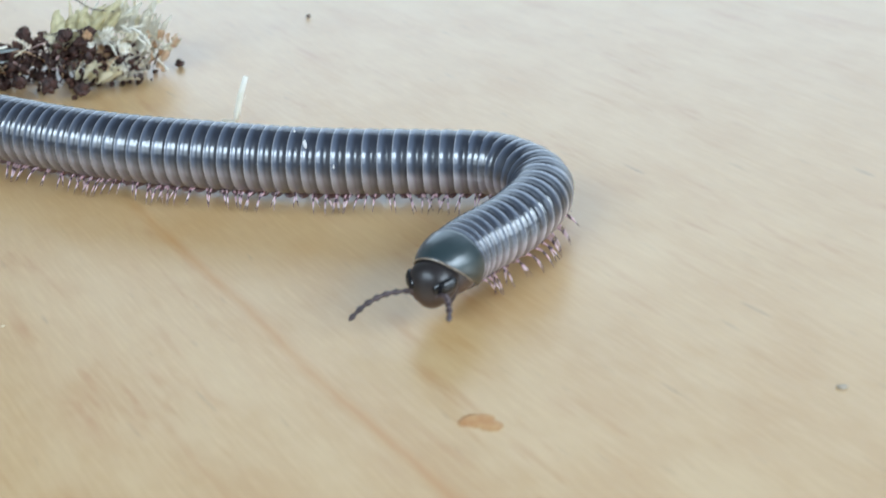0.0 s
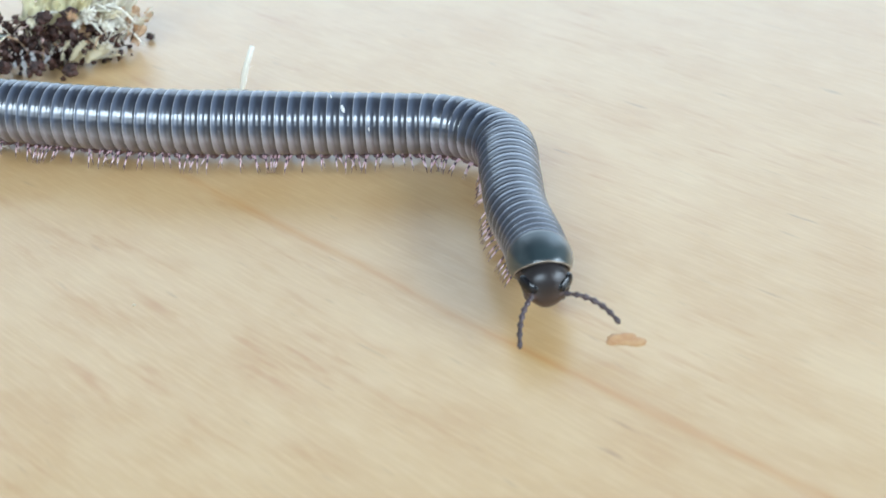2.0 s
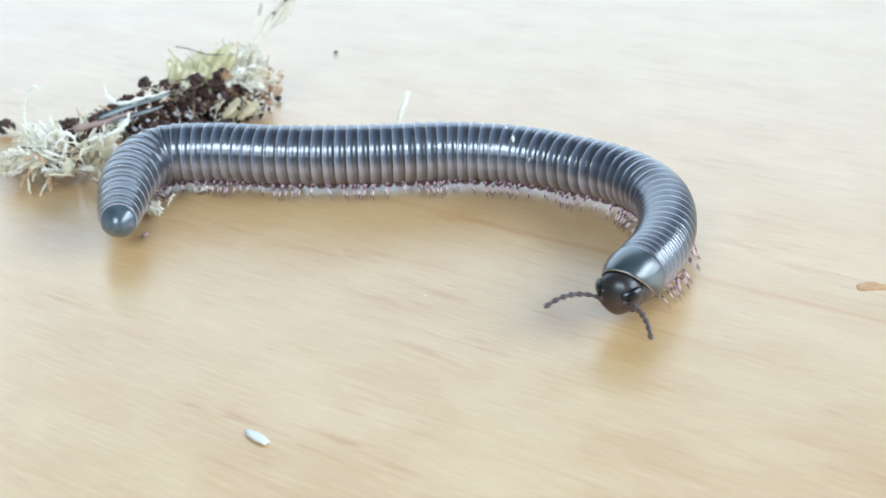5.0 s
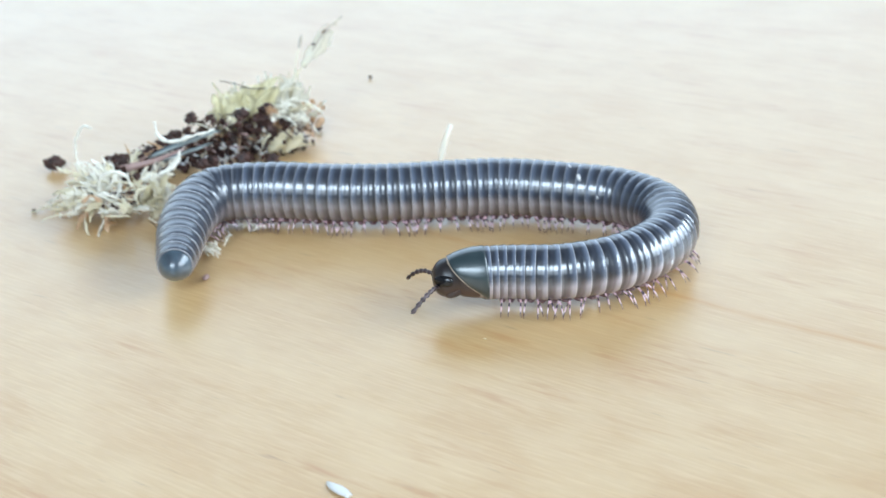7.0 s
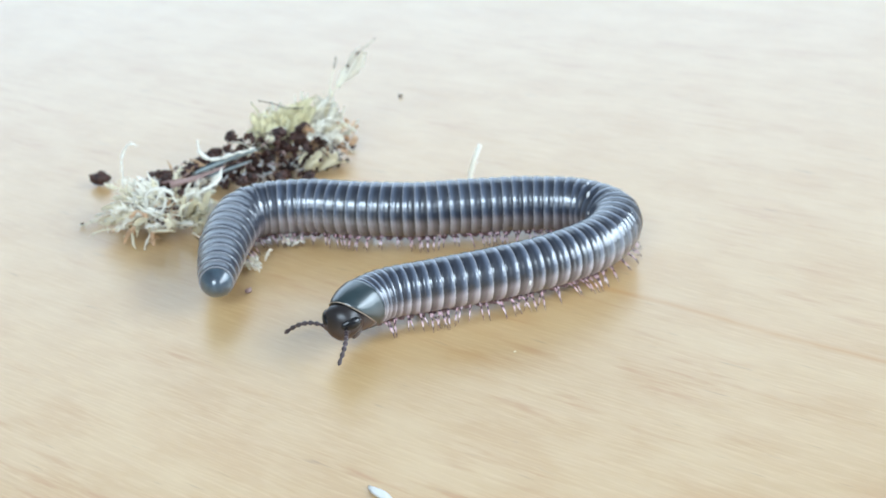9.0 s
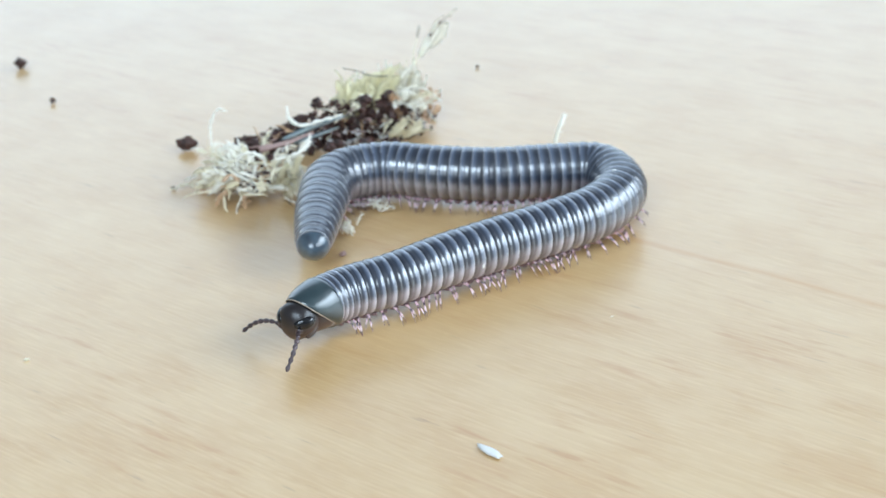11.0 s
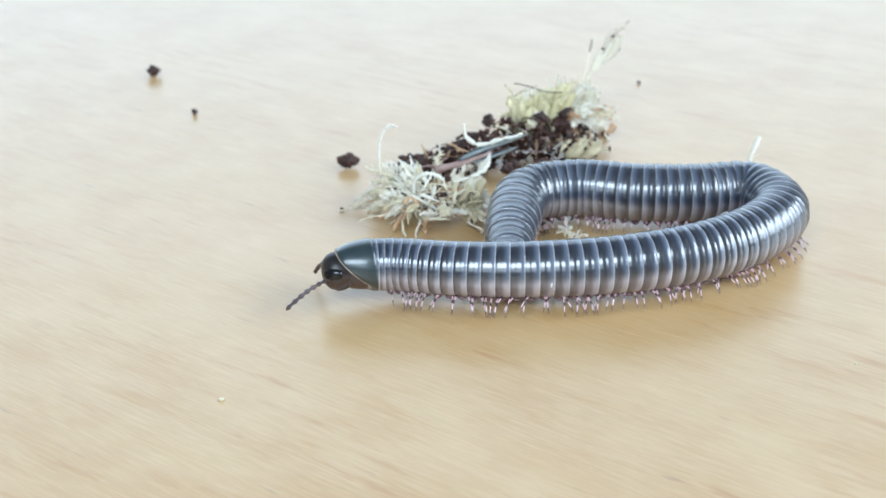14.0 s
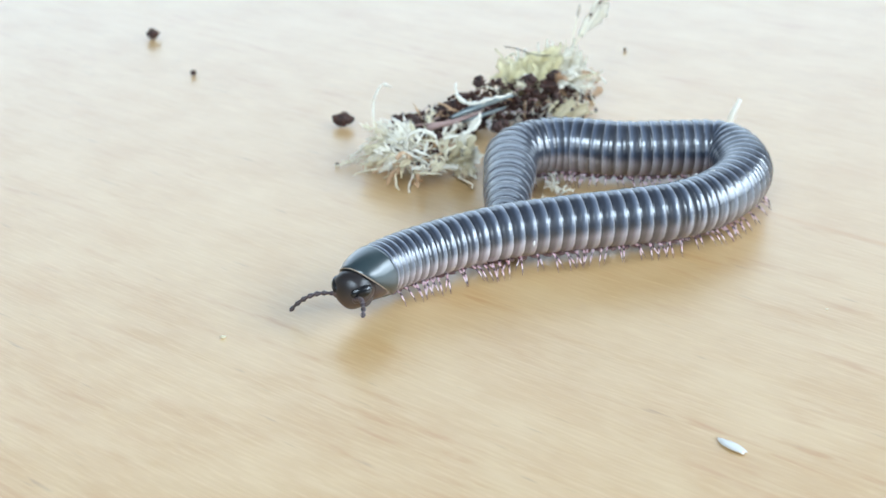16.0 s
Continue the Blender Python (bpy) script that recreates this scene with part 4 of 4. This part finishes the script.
def bits():
    flake(17.7, -67.6, 3.6, 1.2, -46, "short white shred lying on the table", high=0.45)
    flake(-43.8, -44.2, 0.75, 0.6, 20, "tiny cream speck on the table", MOSS_CREAM)
    flake(35.5, -35.2, 0.4, 0.3, 0, "tiny cream speck on the table", MOSS_CREAM, high=0.15)
    flake(123.2, -19.0, 1.1, 0.8, 20, "faint grey-brown speck on the table", DUST, "speck", "speck", 0.2)
    bm = bmesh.new()
    for x, y, a, b in ((-0.6, 0.2, 1.5, 1.1), (0.9, -0.2, 1.3, 0.9), (0.2, 0.8, 0.9, 0.7), (-1.5, -0.4, 0.7, 0.6)):
        blob(bm, Matrix.LocRotScale((x * MM, y * MM, 0.02 * MM), None, (a * MM, b * MM, 0.03 * MM)), 0.22, 1.8, 3)
    low = min(v.co.z for v in bm.verts)
    for v in bm.verts:
        v.co.z -= low
    spot = tagged(part("resin_spot", bm, RESIN), "small orange-brown resin spot on the wood", "spot")
    spot.matrix_basis = pose(92.0 * MM, -35.8 * MM, 0, 0, 0, 4)
    sliver = tagged(new("moss_sliver"), "thin white moss shred standing behind the millipede", "moss shred")
    sliver.location = (31 * MM, 24 * MM, 0)
    frond([Vector(p) * MM for p in ((0, 0, 0.1), (0.5, 0.3, 2.2), (1.2, 0.6, 4.6), (1.9, 0.8, 7.0))], 1.0 * MM, 10, MOSS_WHITE, sliver, "shoot")
    strand([Vector(p) * MM for p in ((-2.2, 0.2, 0.25), (0, 0, 0.4), (0.5, 0.3, 2.2), (1.2, 0.6, 4.6), (2.2, 0.8, 7.4))], 0.40 * MM, MOSS_WHITE, sliver, "strand")
    # shreds beside the tail
    for x, y, label in BUNCHES:
        bunch = tagged(new("moss_shreds"), label, "moss shred")
        bunch.location = (x * MM, y * MM, 0)
        for k in range(11):
            a = rng.uniform(0, 6.28)
            c = Vector((rng.gauss(0, 0.7), rng.gauss(0, 1.2), 0.5))
            tip = c + Vector((math.cos(a) * 2.2, math.sin(a) * 1.5, rng.uniform(0.1, 1.5)))
            frond(bend(c * MM, (c.lerp(tip, 0.5) + Vector((0, 0, 0.8))) * MM, tip * MM, 6), 0.8 * MM, 16, rng.choice((MOSS_WHITE, MOSS_WHITE, MOSS_CREAM)), bunch)
    flake(-3.4, -14.6, 1.3, 0.8, 60, "small pinkish shred beside the tail", PINKISH, high=0.8)


moss_clump()
loose_crumbs()
bits()

# ---- how it moves ----


def postures():
    posture(0, (37, 17, -45, -10), (80.5, -22.1), (81.5, -13.0), (84.5, -3.8), (84.3, 5.4), (77.1, 10.0), (68.1, 8.2), (59.3, 5.6), (50.3, 3.5), (41.2, 2.0), (32.1, 1.0), (22.9, 0.8), (13.7, 1.3), (4.5, 2.3), (-4.6, 3.0), (-7.9, -4.4), (-6.6, -13.5), (-4.1, -22.4))
    posture(0.5, (48, 10, -22, -1), (78.8, -25.4), (80.7, -16.3), (83.8, -7.3), (83.8, 1.8), (77.6, 7.7), (68.5, 6.2), (59.5, 4.1), (50.5, 2.6), (41.3, 1.6), (32.1, 1.1), (22.9, 1.1), (13.8, 1.9), (4.6, 3.0), (-4.5, 3.0), (-7.9, -4.4), (-6.6, -13.5), (-4.1, -22.4))
    posture(1, (34, -5, -38, 6), (77.4, -29.3), (77.4, -20.1), (80.0, -11.0), (81.2, -1.9), (77.4, 6.1), (68.6, 6.8), (59.5, 5.0), (50.5, 3.1), (41.3, 2.1), (32.1, 1.6), (22.9, 1.5), (13.7, 2.0), (4.5, 3.0), (-4.6, 3.0), (-7.9, -4.5), (-6.5, -13.6), (-4.1, -22.4))
    posture(1.5, (43, -20, -36, 21), (80.2, -31.0), (79.1, -21.7), (78.6, -12.7), (78.4, -3.7), (75.2, 4.6), (66.7, 6.0), (57.8, 4.4), (48.9, 3.0), (40.0, 2.0), (31.1, 1.6), (22.1, 1.7), (13.1, 2.1), (4.1, 2.7), (-4.9, 2.9), (-7.9, -4.7), (-6.5, -13.7), (-4.1, -22.4))
    posture(2, (50, -5, -19, -9), (83.4, -35.1), (81.1, -26.3), (78.0, -17.8), (76.1, -9.0), (73.9, -0.4), (66.8, 4.3), (57.8, 4.2), (48.9, 3.3), (39.9, 2.4), (30.8, 1.7), (21.8, 1.7), (12.8, 2.1), (3.8, 2.8), (-5.1, 2.8), (-7.9, -4.9), (-6.5, -13.7), (-4.1, -22.4))
    posture(2.5, (51, -19, -31, -6), (80.7, -36.4), (79.6, -27.6), (77.2, -19.1), (75.0, -10.5), (72.0, -2.2), (65.1, 2.8), (56.3, 3.5), (47.5, 3.0), (38.7, 2.4), (29.9, 1.7), (21.0, 1.5), (12.2, 2.3), (3.3, 3.3), (-5.4, 2.9), (-7.8, -5.0), (-6.4, -13.8), (-4.1, -22.5))
    posture(3, (47, -1, -34, 0), (78.0, -44.1), (77.8, -35.1), (76.0, -26.2), (73.6, -17.5), (70.0, -9.2), (64.8, -2.2), (56.6, 1.3), (47.7, 2.3), (38.7, 1.8), (29.8, 1.4), (20.8, 1.8), (12.0, 2.8), (3.1, 4.0), (-5.4, 3.1), (-7.3, -5.3), (-6.0, -14.2), (-3.9, -22.9))
    posture(3.5, (45, 1, -44, 24), (75.1, -47.9), (75.6, -38.9), (74.7, -29.9), (72.9, -21.0), (69.9, -12.7), (64.8, -5.7), (57.5, -0.6), (48.9, 1.7), (39.8, 1.8), (30.8, 1.6), (21.7, 1.9), (12.7, 2.6), (3.7, 4.0), (-4.7, 2.7), (-6.4, -5.9), (-5.5, -14.8), (-3.9, -23.7))
    posture(4, (44, 11, -26, 3), (71.9, -52.3), (72.6, -43.2), (72.4, -34.1), (71.3, -25.0), (69.3, -16.3), (64.8, -8.8), (57.6, -3.5), (49.6, 0.5), (40.6, 1.7), (31.4, 1.0), (22.3, 1.0), (13.2, 1.9), (4.2, 3.5), (-4.4, 2.4), (-6.6, -6.1), (-5.8, -15.2), (-4.3, -24.1))
    posture(6.5, (52, -19, -65, 18), (35.0, -36.1), (43.8, -34.2), (52.8, -32.9), (60.4, -28.2), (64.5, -20.2), (63.1, -11.8), (57.2, -5.6), (49.3, -1.3), (40.5, 0.9), (31.4, 1.2), (22.3, 1.1), (13.3, 1.9), (4.5, 3.9), (-4.1, 2.7), (-6.8, -5.7), (-6.6, -14.8), (-6.1, -23.9))
    posture(7, (56, 2, -56, -18), (29.1, -27.2), (38.0, -26.6), (46.9, -27.3), (55.6, -24.7), (62.0, -18.4), (63.0, -10.1), (57.8, -3.6), (49.7, -0.5), (40.8, 1.5), (31.7, 1.5), (22.6, 1.2), (13.6, 2.2), (4.6, 3.9), (-4.0, 2.7), (-6.8, -5.7), (-6.8, -14.8), (-6.4, -23.8))
    posture(7.5, (36, -27, -43, -11), (23.2, -23.6), (32.2, -23.3), (41.2, -23.4), (50.0, -21.3), (58.0, -17.2), (61.3, -9.7), (57.2, -2.5), (49.1, 0.7), (40.3, 2.4), (31.2, 2.2), (22.2, 1.7), (13.2, 2.3), (4.3, 3.9), (-4.3, 2.6), (-7.0, -5.8), (-7.0, -14.9), (-6.6, -24.0))
    posture(8, (51, -27, -39, 9), (17.3, -21.9), (26.3, -20.9), (35.4, -21.2), (44.4, -19.6), (52.9, -16.2), (58.4, -9.8), (57.0, -1.5), (49.3, 1.8), (40.3, 2.4), (31.2, 2.4), (22.1, 1.4), (13.1, 2.3), (4.1, 4.0), (-4.5, 2.5), (-7.2, -6.1), (-7.2, -15.3), (-6.7, -24.4))
    posture(8.5, (28, 0, -78, -14), (15.3, -32.2), (21.1, -24.9), (30.1, -22.4), (39.3, -20.3), (48.0, -16.8), (55.2, -10.8), (57.0, -2.4), (50.4, 2.4), (41.3, 2.3), (31.9, 2.0), (22.5, 1.3), (13.2, 2.4), (4.1, 4.2), (-4.6, 2.5), (-7.2, -6.2), (-7.3, -15.5), (-6.7, -24.8))
    posture(11, (26, -6, -82, -22), (-8.3, -45.1), (-2.8, -37.9), (5.0, -33.1), (12.3, -27.6), (20.0, -22.6), (27.8, -17.7), (35.1, -12.3), (39.7, -4.5), (37.2, 3.4), (29.0, 3.5), (20.0, 2.6), (10.9, 4.0), (2.0, 6.1), (-5.5, 2.3), (-7.0, -6.7), (-7.2, -15.9), (-7.0, -25.2))
    posture(11.5, (51, -1, -73, -2), (-16.6, -41.0), (-8.9, -36.0), (-0.3, -32.3), (7.7, -27.5), (15.8, -22.8), (24.0, -18.3), (31.7, -13.0), (37.5, -5.7), (37.6, 2.7), (29.6, 4.1), (20.3, 2.8), (11.2, 4.4), (2.1, 6.6), (-5.4, 2.3), (-7.0, -6.8), (-7.4, -16.1), (-7.2, -25.4))
    posture(12, (32, 13, -76, 11), (-21.1, -38.5), (-14.1, -32.6), (-4.9, -30.6), (3.8, -26.9), (12.2, -22.8), (20.9, -19.0), (29.1, -14.5), (35.4, -7.6), (36.6, 1.0), (29.7, 4.4), (20.4, 3.2), (11.2, 4.8), (2.1, 7.2), (-5.3, 2.2), (-7.1, -6.9), (-7.5, -16.2), (-7.4, -25.6))
    posture(12.5, (38, -8, -78, 13), (-26.7, -31.4), (-17.8, -28.6), (-8.4, -28.2), (0.9, -26.7), (9.8, -23.8), (18.6, -20.3), (26.7, -15.6), (32.9, -8.5), (35.5, 0.2), (29.1, 4.5), (20.7, 3.7), (11.4, 4.9), (2.2, 7.2), (-5.4, 2.7), (-7.3, -6.3), (-7.8, -15.7), (-7.8, -25.1))
    posture(13, (45, -3, -53, -19), (-30.1, -28.3), (-21.3, -25.6), (-11.9, -25.3), (-2.6, -23.5), (6.5, -21.3), (15.5, -18.4), (24.0, -14.4), (30.8, -8.0), (34.3, 0.3), (29.1, 6.0), (20.9, 4.4), (11.6, 5.4), (2.5, 7.7), (-5.2, 3.9), (-7.3, -5.1), (-7.9, -14.5), (-8.1, -23.9))
    posture(13.5, (43, 17, -79, -23), (-33.1, -20.3), (-24.0, -19.1), (-14.9, -20.6), (-5.6, -21.0), (3.6, -19.6), (12.6, -17.2), (21.0, -13.1), (28.3, -7.3), (33.1, 0.1), (29.5, 7.2), (21.3, 5.7), (12.0, 6.2), (2.9, 8.2), (-4.9, 5.1), (-7.3, -3.9), (-7.9, -13.2), (-8.3, -22.6))
    posture(14, (27, -7, -80, -27), (-33.7, -19.4), (-25.1, -17.5), (-16.0, -18.9), (-6.9, -19.4), (2.2, -18.7), (11.2, -16.8), (19.7, -13.4), (27.1, -8.1), (31.8, -0.8), (28.9, 6.7), (20.8, 6.0), (11.8, 6.2), (2.7, 8.1), (-5.1, 5.3), (-7.4, -3.5), (-8.1, -12.7), (-8.5, -22.0))
    posture(14.5, (60, 1, -39, 10), (-34.1, -22.6), (-25.5, -19.4), (-16.2, -19.6), (-6.9, -20.0), (2.4, -19.7), (11.5, -18.1), (20.1, -14.5), (27.2, -8.6), (31.6, -0.8), (28.9, 6.9), (20.9, 6.0), (11.7, 6.3), (2.6, 8.1), (-5.2, 5.3), (-7.4, -3.6), (-8.0, -12.8), (-8.5, -22.1))
    posture(15, (53, 15, -80, 8), (-31.0, -34.6), (-24.8, -27.5), (-16.3, -23.4), (-7.1, -21.3), (2.3, -20.2), (11.6, -18.3), (20.5, -15.1), (27.5, -9.0), (31.2, -0.6), (29.2, 7.7), (21.1, 6.7), (11.8, 6.6), (2.6, 8.4), (-5.1, 5.7), (-7.2, -3.4), (-7.8, -12.8), (-8.2, -22.2))
    posture(15.5, (55, 12, -60, 20), (-28.7, -38.6), (-23.5, -30.8), (-15.9, -25.3), (-7.2, -22.0), (2.0, -20.1), (11.0, -17.7), (19.6, -14.0), (26.7, -8.0), (30.8, -0.1), (28.4, 7.8), (20.6, 6.5), (11.5, 6.4), (2.3, 8.3), (-5.2, 5.4), (-6.8, -3.8), (-7.4, -13.1), (-7.9, -22.5))
    posture(16, (45, 18, -67, -24), (-28.3, -41.6), (-23.3, -33.9), (-16.1, -28.1), (-8.0, -23.7), (0.7, -20.8), (9.7, -18.5), (18.4, -15.7), (25.6, -9.8), (29.5, -1.9), (27.9, 6.5), (20.4, 7.1), (11.3, 6.6), (2.2, 8.3), (-5.0, 4.8), (-6.3, -4.2), (-6.9, -13.5), (-7.5, -22.7))


def motions():
    postures()
    steps = [k * 0.25 for k in range(65)]
    curves = {t: spine_at(t) for t in steps}

    def rows(s, z, pitch=0.0):
        return [(t, pose(x * MM, y * MM, z, 0, pitch, turn)) for t in steps for x, y, turn in (station(curves[t], s),)]
    walk(HEAD, rows(2.1, axis(2) - 0.4 * MM, 10))
    walk(COLLUM_PART, rows(4.8, axis(4.8) - 0.15 * MM, 2))
    for ring, s in RING_PARTS:
        walk(ring, rows(s, axis(s)))
    walk(TELSON_PART, rows(141.6, axis(141.6) - 0.15 * MM, 4))
    for feeler, at, k in zip(FEELERS, FEELER_AT, (0, 2)):
        walk(feeler, [(t, pose(at[0] * MM, at[1] * MM, at[2] * MM, 0, -a[k + 1], a[k])) for t in steps for a in (feelers_at(t),)])
    # the legs step in waves that run forward
    for leg, i, s, row, side in LEGS:
        out, g, hip = [], girth(s), clearance(s) + 0.42 * MM
        down = math.degrees(math.asin((hip - 1.78 * MM) / (3.39 * leg_reach(s) * MM)))
        odd, rise = 19 * math.sin(i * 12.9 + row * 31 + side) - 8, 5 * math.sin(i * 7.7 + row * 23 - side)
        for q in range(81):
            t = q * 0.2
            phase = 2 * math.pi * (t / 1.1 + (i - row) / 6.5) + (0 if side > 0 else 0.6)
            swing, lift = 24 * math.sin(phase) + odd, max(0.0, rise + 12 * max(0.0, math.cos(phase)))
            out.append((t, pose(row * RING_PITCH, side * 0.9 * MM, (hip - axis(s)) / g, side * (lift - down), 0, side * swing)))
        walk(leg, out)


motions()
